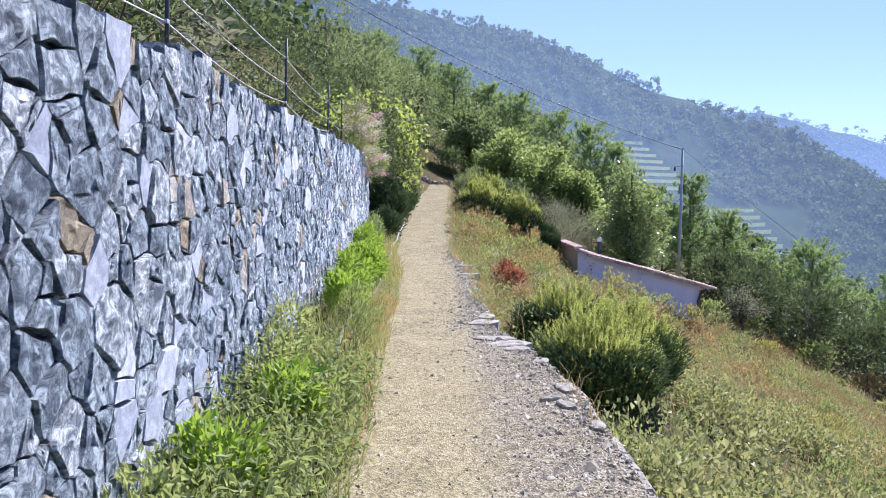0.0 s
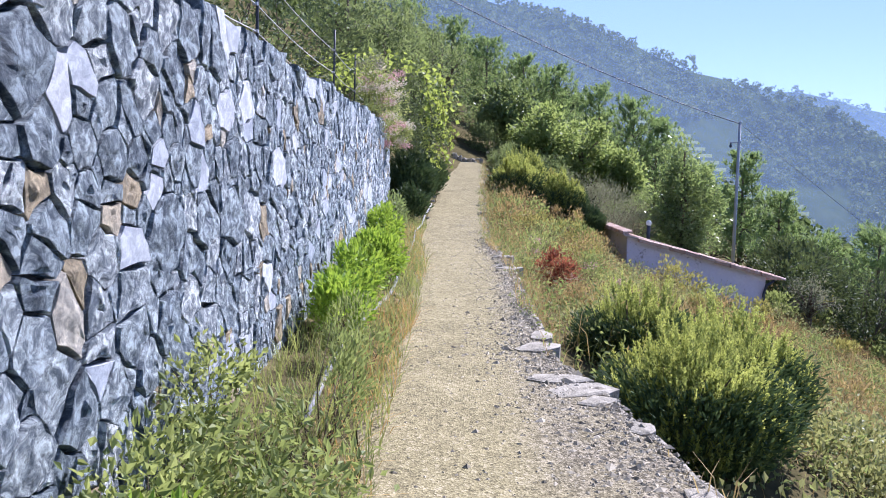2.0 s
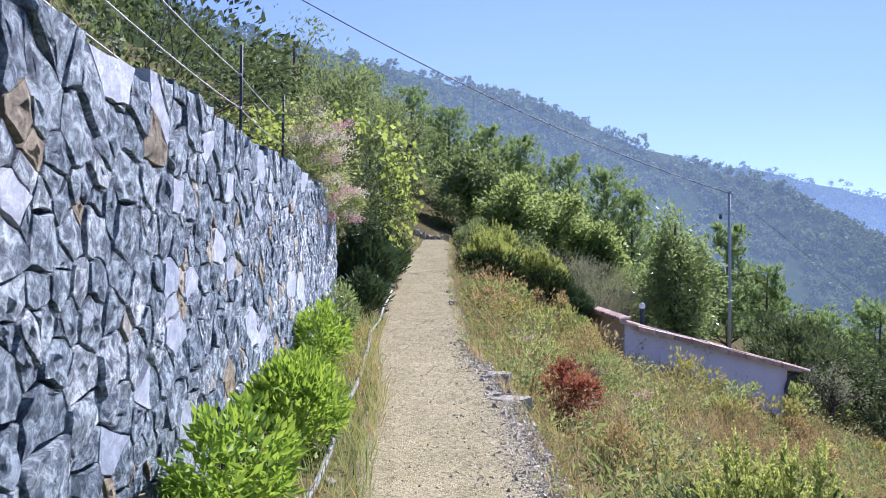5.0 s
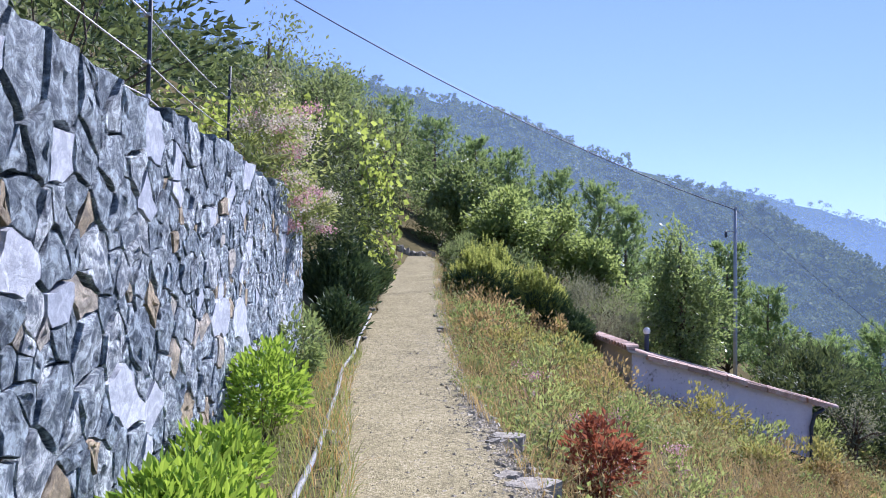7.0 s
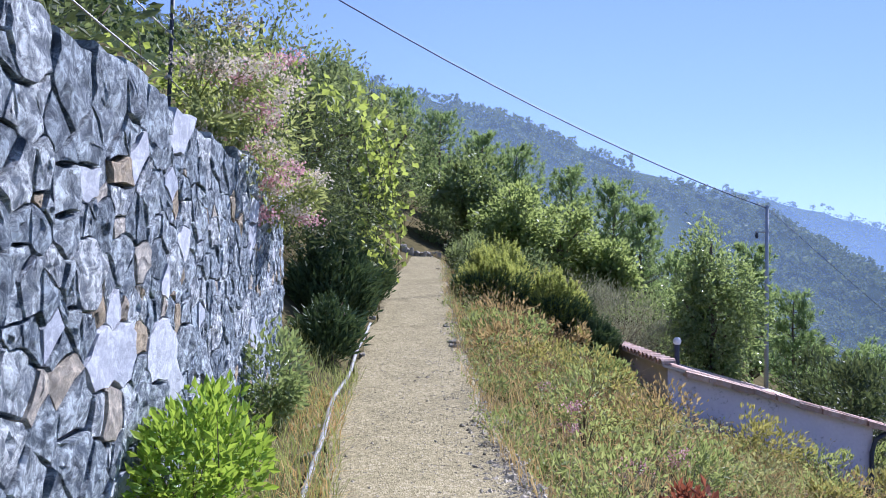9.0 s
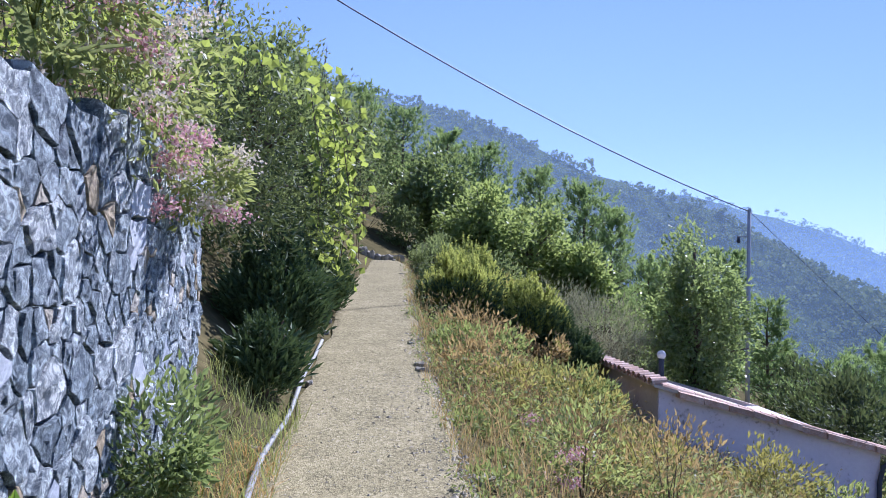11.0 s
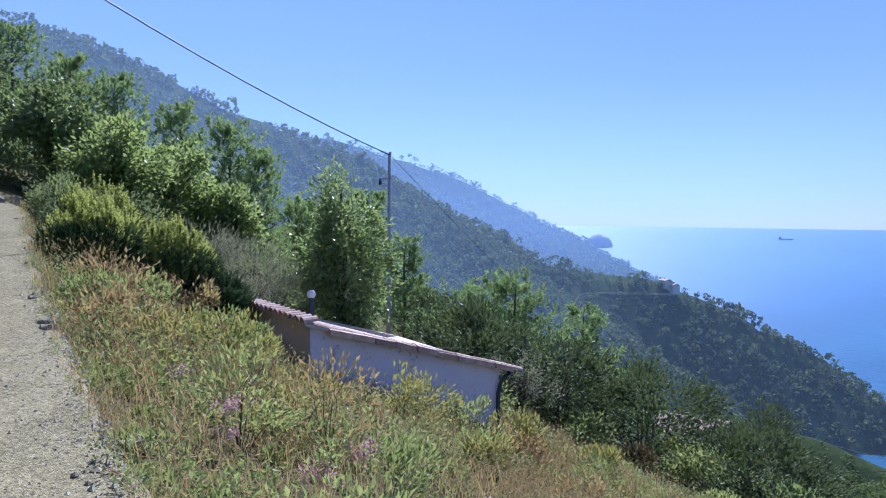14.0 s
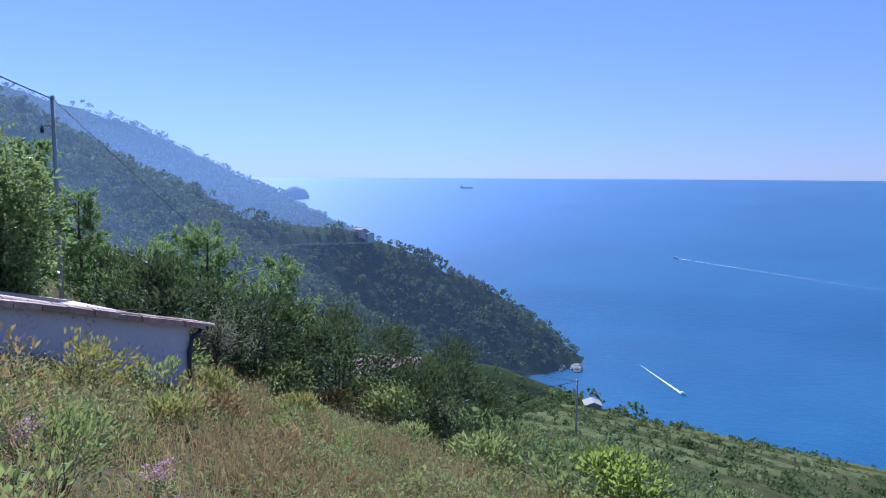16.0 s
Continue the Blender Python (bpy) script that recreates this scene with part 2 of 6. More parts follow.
def edge_x(y):
    """Where the gravel ends on the downhill side."""
    return np.interp(y, (-8, 3, 5.6, 6.6, 8, 12.7, 16, 24, 31, 36), (1.1, 1.05, 1.0, 0.85, 0.52, 0.48, 0.22, 0.2, 0.32, -0.6))


WALL_END = 17.3


def wobble(x, y, s, seed=0.0):
    """Cheap smooth unevenness of about one metre in s, from -1 to 1."""
    x, y = x / s + seed, y / s - seed
    return (np.sin(1.3 * x + 1.7 * np.sin(0.9 * y)) + np.sin(1.1 * y + 1.9 * np.sin(0.7 * x + 1)) + 0.6 * np.sin(2.3 * x - 1.9 * y + seed)) / 2.6


def ridge(x, y, pts, near_slope, far_slope):
    """Height of a mountain whose crest runs through pts (x, y, z)."""
    best = np.full(np.shape(x), -1e9)
    for (ax, ay, az), (bx, by, bz) in zip(pts, pts[1:]):
        dx, dy = bx - ax, by - ay
        t = np.clip(((x - ax) * dx + (y - ay) * dy) / (dx * dx + dy * dy), 0, 1)
        px, py, pz = ax + t * dx, ay + t * dy, az + t * (bz - az)
        dist = np.hypot(x - px, y - py)
        near = np.hypot(x, y) < np.hypot(px, py)
        best = np.maximum(best, pz - dist * np.where(near, near_slope, far_slope))
    return best


def crest(rows):
    """Crest points from bearing, elevation (degrees) and distance, as seen from the path."""
    return [(r * math.sin(radians(a)), 12 + r * math.cos(radians(a)), 1.5 + r * math.tan(radians(e))) for a, e, r in rows]


HILL = crest(((-60, 24, 70), (-30, 19, 85), (-15, 14.0, 95), (-5, 10.0, 115), (3, 5, 125), (10, 0.5, 130), (20, -4.5, 140)))
MOUNTAIN = crest(((-60, 21, 560), (-20, 16.8, 590), (-3.5, 13.6, 620), (5, 11.4, 660), (12, 8.7, 700), (24, 4.9, 760), (29.5, 1.2, 820), (36.5, -2.0, 880), (42, -3.9, 900), (46.8, -4.7, 900), (51, -5.6, 890), (56, -8.3, 860), (59.5, -11.1, 830), (62, -14.0, 800)))
HEADLAND = crest(((10, 8, 1700), (24, 5.3, 1750), (29.6, 3.9, 1780), (33, 2.1, 1800), (36.8, 0.3, 1800), (41, -2.2, 1800), (47.5, -5.1, 1800)))

SHOULDER = crest(((49, -12.9, 250), (52, -13.1, 256), (57, -14.2, 258), (62.5, -15.6, 256), (65, -17.0, 252)))


def height(x, y):
    x, y = np.asarray(x, float), np.asarray(y, float)
    r = np.hypot(x, y - 12)
    pz, e, wx = path_z(np.clip(y, -8, 60)), edge_x(y), wall_x(y)
    # downhill side: a small drop at the edge, then the long slope
    dn = x - e
    down = pz - np.interp(dn, (0, 0.12, 3.6, 7.6, 14, 25, 60, 120, 190, 245, 400), (0.0, 0.30, 1.75, 3.3, 6.2, 10.8, 26.5, 45.5, 66, 93, 205))
    drop = np.interp(y, (-8, 7.5, 9.5, 40), (0.45, 0.4, 0.0, 0.0))
    down = down - drop * np.clip(dn / 0.12, 0, 1) * np.clip(1.6 - dn / 3, 0, 1)
    down = down - 0.9 * np.maximum(0, r - 245) + 0.16 * wobble(x, y, 1.6) * np.clip((dn - 0.3) / 2, 0, 1) + 0.9 * wobble(x, y, 14) * np.clip((dn - 12) / 20, 0, 1)
    down = down - 0.45 * np.clip(y - 27 - 0.45 * x, 0, 100) * np.clip((dn - 2) / 8, 0, 1)
    # uphill side: the verge, the wall with its terrace, the bank beyond the wall's end
    verge = pz + np.clip((path_x(y) - 0.65 - x) * 0.22, 0, 0.35)
    terrace = 2.02 + 0.012 * np.clip(y, 0, 20) + np.clip(wx - 0.5 - x, 0, 4) * 0.12 + np.clip(wx - 3.5 - x, 0, 200) * 0.4
    bank = np.minimum(pz + np.clip(-1.15 - x, 0, 200) * 0.85, np.maximum(terrace, pz + 0.8) + 0.15)
    up = np.where(y < WALL_END, np.where(x < wx - 0.24, terrace, verge), np.where(x < -1.15, bank, verge))
    h = np.where(x > e, down, np.where(x < path_x(y) - 0.65, up, pz))
    h = np.maximum(h, ridge(x, y, HILL, 0.5, 0.6))
    h = np.maximum(h, ridge(x, y, SHOULDER, 0.4, 0.8) + 1.2 * wobble(x, y, 14))
    far = np.maximum(ridge(x, y, MOUNTAIN, 0.67, 0.8), ridge(x, y, HEADLAND, 0.5, 0.5))
    far = far + np.clip((far + 190) / 60, 0, 1) * (5 * wobble(x, y, 60) + 3 * wobble(x, y, 23, 3))
    return np.maximum(np.maximum(h, far), SEA_Z - 6)


def build_ground():
    az = np.radians(np.arange(0, 360, 0.8))
    rad = np.concatenate(([0.05], np.geomspace(0.35, 60, 130), np.geomspace(62, 4850, 120)))
    A, R = np.meshgrid(az, rad)
    X, Y = R * np.sin(A), 12 + R * np.cos(A)
    Z = height(X, Y) - np.where((X > path_x(Y) - 0.75) & (X < edge_x(Y) + 0.03) & (Y < 36), 0.03, 0.0)
    n, k = len(rad), len(az)
    i, j = np.meshgrid(np.arange(n - 1), np.arange(k), indexing="ij")
    f = np.stack([i * k + j, (i + 1) * k + j, (i + 1) * k + (j + 1) % k, i * k + (j + 1) % k], -1).reshape(-1, 4)
    ob = link_mesh("ground", np.stack([X, Y, Z], -1).reshape(-1, 3), f, M_GROUND, smooth=True)
    ob.data.materials.append(M_FOREST)
    ob.data.polygons.foreach_set("material_index", np.where(rad[i.ravel()] > 42, np.where((rad[i.ravel()] < 240) & (j.ravel() > 64) & (j.ravel() < 135), 2, 1), 0).astype(np.int32))
    ob.data.materials.append(M_GRASSFIELD)
    tagged(ob, "dry grassy hillside falling steeply to the sea", "hillside", kind="structure")


def sea_z(r):
    """The sea's level; far out it lifts to where the true horizon stands."""
    t = np.clip((np.asarray(r, float) - 1000) / 3900, 0, 1)
    return SEA_Z + (SEA_Z * -1 + 1.5 - 4900 * math.tan(radians(0.45))) * (1.5 * t - 0.5 * t ** 2 * t)


def build_sea():
    az, rad = np.radians(np.arange(0, 361, 3)), np.concatenate((np.geomspace(150, 1000, 20), np.linspace(1050, 4900, 60)))
    A, R = np.meshgrid(az, rad)
    n, k = len(rad), len(az)
    i, j = np.meshgrid(np.arange(n - 1), np.arange(k - 1), indexing="ij")
    f = np.stack([i * k + j, (i + 1) * k + j, (i + 1) * k + j + 1, i * k + j + 1], -1).reshape(-1, 4)
    ob = link_mesh("water", np.stack([R * np.sin(A), 12 + R * np.cos(A), sea_z(R)], -1).reshape(-1, 3), f, M_SEA, smooth=True)
    tagged(ob, "calm deep blue open sea reaching the horizon", "sea", kind="structure")


def path_surface(x, y):
    return path_z(y) + 0.012 + 0.006 * wobble(x, y, 0.13) + 0.014 * wobble(x, y, 0.9, 5)


def build_path():
    ys = np.arange(-7.9, 35.9, 0.12)
    us = np.linspace(0, 1, 22)
    Y, U = np.meshgrid(ys, us, indexing="ij")
    left = path_x(Y) - 0.66 + 0.06 * wobble(Y, Y * 0, 0.5)
    right = edge_x(Y) + 0.05 * wobble(Y, Y * 0, 0.4, 2)
    X = left + (right - left) * U
    Z = path_surface(X, Y) - 0.015 * np.clip(np.abs(U - 0.5) * 2 - 0.9, 0, 1) / 0.1
    n, k = Y.shape
    i, j = np.meshgrid(np.arange(n - 1), np.arange(k - 1), indexing="ij")
    f = np.stack([i * k + j, i * k + j + 1, (i + 1) * k + j + 1, (i + 1) * k + j], -1).reshape(-1, 4)
    ob = link_mesh("path", np.stack([X, Y, Z], -1).reshape(-1, 3), f, M_PATH, smooth=True)
    tagged(ob, "narrow footpath of pale trodden gravel", "footpath", kind="structure")


build_ground()
build_sea()
build_path()

# ---- stone wall ----
def clip_cell(poly, px, py, nx, ny):
    """Keeps the part of poly where (p - (px, py)) . n <= 0."""
    out = []
    for a, b in zip(poly, poly[1:] + poly[:1]):
        da, db = (a[0] - px) * nx + (a[1] - py) * ny, (b[0] - px) * nx + (b[1] - py) * ny
        if da <= 0:
            out.append(a)
        if da * db < 0:
            t = da / (da - db)
            out.append((a[0] + (b[0] - a[0]) * t, a[1] + (b[1] - a[1]) * t))
    return out


def wall_top(y):
    return 2.03 + 0.012 * max(y, 0) + 0.03 * math.sin(y * 2.1) + 0.02 * math.sin(y * 5.3 + 1)


def wall_cells(rng, y0, y1):
    """Rubble laid in rough courses: seeds of blocks and of chinking stones, each with its cell, as outlines in (y, z)."""
    seeds, z = [], -0.1
    while z < 2.35:
        row = rng.choice((0.08, 0.1, 0.12, 0.15, 0.19)) * rng.uniform(0.9, 1.1)
        y, ph = y0 - rng.uniform(0, 0.2), rng.uniform(0, 6.28)
        while y < y1:
            w = row * rng.choice((0.9, 1.2, 1.5, 1.8, 2.2, 2.8)) * rng.uniform(0.9, 1.1)
            zc = z + row / 2 + 0.05 * math.sin(y * 1.1 + ph) + 0.03 * math.sin(y * 2.9 + 2 * ph)
            pick = rng.random()
            if pick < 0.2 and row > 0.14:
                for k, dz in enumerate((-0.27, 0.27)):
                    seeds.append((y + w / 2 + rng.uniform(-0.2, 0.2) * w, zc + dz * row, (row * 0.24) ** 2))
            else:
                seeds.append((y + w / 2, zc + rng.uniform(-0.12, 0.12) * row, (0.5 * math.sqrt(w * row)) ** 2))
            if pick > 0.62:
                seeds.append((y + w + rng.uniform(-0.02, 0.02), zc + rng.choice((-0.48, 0.48)) * row, 0.0009))
            y += w
        z += row
    seeds = sorted(q for q in seeds if q[1] < wall_top(q[0]) - 0.05)
    cells = []
    for i, (sy, sz, sw) in enumerate(seeds):
        top = wall_top(sy) + rng.uniform(-0.02, 0.03)
        poly = [(max(sy - 0.5, y0), -0.15), (min(sy + 0.5, y1), -0.15), (min(sy + 0.5, y1), top), (max(sy - 0.5, y0), top)]
        for k in list(range(i - 1, -1, -1)) + list(range(i + 1, len(seeds))):
            ty, tz, tw = seeds[k]
            if abs(ty - sy) > 0.8:
                if k < i:
                    continue
                break
            if abs(tz - sz) > 0.7:
                continue
            dy, dz = ty - sy, tz - sz
            d2 = dy * dy + dz * dz
            if d2 < 1e-6:
                continue
            t = 0.5 + (sw - tw) / (2 * d2)
            poly = clip_cell(poly, sy + dy * t, sz + dz * t, dy, dz)
            if len(poly) < 3:
                break
        if len(poly) >= 3:
            area = 0.5 * abs(sum(a[0] * b[1] - b[0] * a[1] for a, b in zip(poly, poly[1:] + poly[:1])))
            if area > 0.0008:
                cells.append((poly, area))
    return cells


def stone_arrays(poly, area, rng, flat=False):
    """A rough-hewn block whose front stands proud of the joints; u along the wall, v up, w out of it."""
    cy, cz = sum(p[0] for p in poly) / len(poly), sum(p[1] for p in poly) / len(poly)
    size = math.sqrt(area)
    ring = []
    for a, b in zip(poly, poly[1:] + poly[:1]):
        le = math.hypot(b[0] - a[0], b[1] - a[1])
        if le < 0.012:
            continue
        ring.append(a)
        cuts = 2 if le > 0.13 else (1 if le > 0.05 else 0)
        for c in range(cuts):
            t = (c + 1) / (cuts + 1)
            j = rng.uniform(-0.1, 0.02) * le
            mx, mz = a[0] + (b[0] - a[0]) * t, a[1] + (b[1] - a[1]) * t
            dd = math.hypot(mx - cy, mz - cz) or 1
            ring.append((mx + (mx - cy) / dd * j, mz + (mz - cz) / dd * j))
    if len(ring) < 3:
        ring = list(poly)
    gap = min(0.0065 / size, 0.12)
    proud = rng.uniform(0.0, 0.012) + 0.025 * size
    tilt_y, tilt_z = rng.uniform(-0.07, 0.07), rng.uniform(-0.1, 0.1)
    if flat:
        tilt_y, tilt_z = tilt_y * 0.5 + 0.08, abs(tilt_z) * 0.5
    vs, n = [], len(ring)
    rough = 0.002 if flat else 0.012 * min(1.3, size / 0.16)
    steps = ((gap * 0.5, -0.12), (gap, proud - 0.03), (gap + 0.035, proud), (0.4, proud), (0.7, proud)) if flat else ((gap * 0.5, -0.12), (gap, proud * 0.5 - 0.008), (gap + 0.05, proud * 0.95), (0.36, proud), (0.68, proud + 0.004))
    for r, (inset, out) in enumerate(steps):
        for y, z in ring:
            ky, kz = cy + (y - cy) * (1 - inset), cz + (z - cz) * (1 - inset)
            w = out
            if r:
                chip = noise.noise_vector(Vector((ky * 15, kz * 15, area * 97)))
                w += ((ky - cy) * tilt_y + (kz - cz) * tilt_z) + chip.x * rough
                if r > 2 and not flat:
                    ky, kz = ky + chip.y * 0.02, kz + chip.z * 0.02
            vs.append((w, ky, kz))
    vs.append((proud + (0 if flat else rng.uniform(-0.012, 0.014)), cy, cz))
    fs = []
    for r in range(4):
        for k in range(n):
            k2 = (k + 1) % n
            fs.append((r * n + k, r * n + k2, (r + 1) * n + k2, (r + 1) * n + k))
    fs += [(4 * n + k, 4 * n + (k + 1) % n, 5 * n) for k in range(n)]
    return [(wall_x(y) + w, y, z) for w, y, z in vs], fs


def build_wall():
    rng = random.Random(4)
    y0, y1 = -7.0, WALL_END
    ys = np.arange(y0, y1 + 0.01, 0.5)
    ys[-1] = y1 - 0.02
    vs, fs = [], []
    for y in ys:
        t = wall_top(y) - 0.06
        vs += [(wall_x(y) - 0.035, y, -0.3), (wall_x(y) - 0.035, y, t), (wall_x(y) - 0.5, y, t), (wall_x(y) - 0.5, y, -0.3)]
    for i in range(len(ys) - 1):
        for k in range(4):
            fs.append((4 * i + k, 4 * i + (k + 1) % 4, 4 * i + 4 + (k + 1) % 4, 4 * i + 4 + k))
    fs += [(0, 3, 2, 1), tuple(4 * (len(ys) - 1) + k for k in range(4))]
    wall = link_mesh("wall_terrace", vs, fs, M_BACK)
    tagged(wall, "dry-laid retaining wall of rough blue-grey limestone rubble", "stone wall", kind="structure")
    cells = wall_cells(rng, y0, y1)
    near = sorted((c for c in cells if 2.0 < c[0][0][0] < 11.0), key=lambda c: -c[1])[:300]
    keep = {id(c) for c in near}
    rest = {m: ([], []) for m in (M_STONE, M_STONE_PALE, M_STONE_OCHRE)}
    for c in cells:
        pick, big = rng.random(), c[1] > 0.012
        mat = M_STONE_PALE if big and pick < 0.12 else M_STONE_OCHRE if pick > (0.96 if big else 0.8) else M_STONE
        v, f = stone_arrays(*c, rng, mat is M_STONE_PALE)
        if id(c) in keep:
            link_mesh("stone", v, f, mat, wall)
        else:
            rv, rf = rest[mat]
            b = len(rv)
            rv += v
            rf += [tuple(i + b for i in q) for q in f]
    for mat, (rv, rf) in rest.items():
        tagged(link_mesh("stones", rv, rf, mat, wall), kind="stuff")


build_wall()

# ---- plants: builders ----
M_DRY = leafy("dry_grass_blades", (0.25, 0.17, 0.065), (0.54, 0.4, 0.17), (0.58, 0.43, 0.17), 0.35, 0.7)
M_GRASS = leafy("green_grass_blades", (0.16, 0.2, 0.05), (0.34, 0.36, 0.12), (0.5, 0.52, 0.13), 0.4, 0.6)
M_STRAW = leafy("orange_straw", (0.42, 0.26, 0.09), (0.6, 0.42, 0.17), (0.7, 0.45, 0.15), 0.35, 0.7)
M_WEED = leafy("weed_leaves", (0.13, 0.17, 0.055), (0.3, 0.34, 0.12), (0.46, 0.52, 0.13), 0.4, 0.55)
M_BRAMBLE = leafy("bramble_leaves", (0.15, 0.19, 0.06), (0.36, 0.39, 0.14), (0.52, 0.56, 0.15), 0.45, 0.5)
M_LIME = leafy("lime_green_leaves", (0.14, 0.26, 0.03), (0.3, 0.42, 0.05), (0.5, 0.62, 0.06), 0.4, 0.5)
M_HEATH = leafy("tree_heath_needles", (0.12, 0.16, 0.04), (0.3, 0.34, 0.1), (0.5, 0.54, 0.12), 0.4, 0.6)
# darker copy of the heath needles: shade put into the leaf colour
M_HEATH_SHADED = leafy("shaded_heath_needles", (0.045, 0.08, 0.035), (0.11, 0.16, 0.06), (0.2, 0.27, 0.08), 0.12, 0.6)
M_HEATH_TIP = leafy("heath_new_growth", (0.26, 0.3, 0.07), (0.48, 0.5, 0.14), (0.62, 0.64, 0.14), 0.5, 0.6)
M_VINE = leafy("vine_leaves", (0.12, 0.18, 0.035), (0.3, 0.36, 0.09), (0.55, 0.62, 0.1), 0.5, 0.5)
M_TREE = leafy("broad_tree_leaves", (0.09, 0.14, 0.05), (0.22, 0.27, 0.1), (0.42, 0.5, 0.13), 0.4, 0.4, 1.2, 0.5)
M_PINE = leafy("pine_needles", (0.1, 0.17, 0.06), (0.25, 0.34, 0.12), (0.42, 0.52, 0.16), 0.45, 0.55)
M_MAQUIS = leafy("maquis_leaves", (0.08, 0.11, 0.045), (0.21, 0.25, 0.1), (0.36, 0.43, 0.13), 0.42, 0.6, 0.5)
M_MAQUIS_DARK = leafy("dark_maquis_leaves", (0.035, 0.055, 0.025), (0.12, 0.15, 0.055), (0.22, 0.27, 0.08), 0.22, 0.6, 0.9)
M_GREY = leafy("grey_green_leaves", (0.13, 0.14, 0.08), (0.27, 0.27, 0.17), (0.38, 0.38, 0.2), 0.35, 0.7)
M_REDLEAF = leafy("red_brown_leaves", (0.16, 0.05, 0.03), (0.33, 0.13, 0.07), (0.5, 0.16, 0.07), 0.35, 0.6)
M_PINK = leafy("pink_florets", (0.55, 0.22, 0.26), (0.78, 0.56, 0.54), (0.82, 0.58, 0.55), 0.3, 0.6, 6)
M_CREAM = leafy("cream_florets", (0.6, 0.5, 0.38), (0.8, 0.72, 0.6), (0.8, 0.72, 0.55), 0.3, 0.6, 6)
M_AGAVE = leafy("spiky_green_leaves", (0.2, 0.26, 0.09), (0.36, 0.4, 0.17), (0.5, 0.55, 0.2), 0.25, 0.5)
G = np.random.default_rng(11)


def unit(v):
    return v / np.maximum(np.linalg.norm(v, axis=-1, keepdims=True), 1e-9)


def leaf_arrays(P, D, length, width, fold=0.25):
    """Pointed leaves from base points P along unit directions D: four vertices and one folded quad each."""
    n = len(P)
    L, W = np.broadcast_to(length, n)[:, None], np.broadcast_to(width, n)[:, None]
    S = unit(np.cross(D, unit(G.normal(size=(n, 3)))))
    N = np.cross(D, S)
    mid = P + D * L * 0.48
    v = np.stack([P, mid + S * W / 2 + N * W * fold, P + D * L, mid - S * W / 2 + N * W * fold], 1)
    return v.reshape(-1, 3), np.arange(4 * n).reshape(-1, 4)


def blade_arrays(P, h, w, lean):
    """Grass blades that bend over: two quads each."""
    n = len(P)
    a = G.uniform(0, 2 * math.pi, n)
    d = np.stack([np.cos(a), np.sin(a), np.zeros(n)], -1)
    s = np.stack([-np.sin(a + 0.6), np.cos(a + 0.6), np.zeros(n)], -1)
    h, w, lean = (np.broadcast_to(q, n)[:, None] for q in (h, w, lean))
    up = np.array([0, 0, 1.0])
    m = P + up * h * 0.55 + d * h * lean * 0.3
    t = P + up * h * (1 - 0.35 * lean) + d * h * lean
    v = np.stack([P - s * w / 2, P + s * w / 2, m + s * w * 0.4, m - s * w * 0.4, t + s * w * 0.08, t - s * w * 0.08], 1)
    b = 6 * np.arange(n)[:, None]
    return v.reshape(-1, 3), np.concatenate([b + np.array([[0, 1, 2, 3]]), b + np.array([[3, 2, 4, 5]])], 0), t[:, :]


def merge(parts):
    vs, fs, k = [], [], 0
    for v, f in parts:
        vs.append(v)
        fs.append(f + k)
        k += len(v)
    return np.concatenate(vs), np.concatenate(fs)


def on_ground(x, y, lift=0.0):
    return np.stack([x, y, height(x, y) + lift], -1)


def blob_points(n, centre, radii, lumps, spread=0.28, shell=0.55, floor=None):
    """Points in clumps inside an ellipsoid, thicker towards its skin."""
    c = unit(G.normal(size=(lumps, 3))) * G.uniform(shell, 0.95, (lumps, 1))
    k = G.integers(0, lumps, n)
    p = c[k] + G.normal(size=(n, 3)) * spread * G.uniform(0.5, 1.2, (lumps, 1))[k]
    out = unit(p + G.normal(size=(n, 3)) * 0.5)
    p = p * np.minimum(1, G.uniform(0.95, 1.18, (n, 1)) / np.maximum(np.linalg.norm(p, axis=1, keepdims=True), 0.01))
    p = np.array(centre) + p * np.array(radii)
    if floor is not None:
        p[:, 2] = np.maximum(p[:, 2], floor + G.uniform(0, 0.25, n))
    return p, out


def limb(points, r0, r1, sides=6):
    return tube_arrays(points, np.linspace(r0, r1, len(points)), sides)


def stems_mesh(name, base, tips, r, mat, parent, seed=0):
    """Branches from one base to many tips, bending."""
    rng = random.Random(seed)
    vs, fs = [], []
    for t in tips:
        b, t = Vector(base) + Vector((rng.uniform(-1, 1), rng.uniform(-1, 1), 0)) * r * 1.5, Vector(t)
        m = b.lerp(t, 0.5) + Vector((rng.uniform(-1, 1), rng.uniform(-1, 1), rng.uniform(0, 1))) * (t - b).length * 0.12
        v, f = limb([b, m, t], r, r * 0.25, 5)
        k = len(vs)
        vs += v
        fs += [tuple(i + k for i in q) for q in f]
    return tagged(link_mesh(name, vs, fs, mat, parent, smooth=True), kind="stuff")


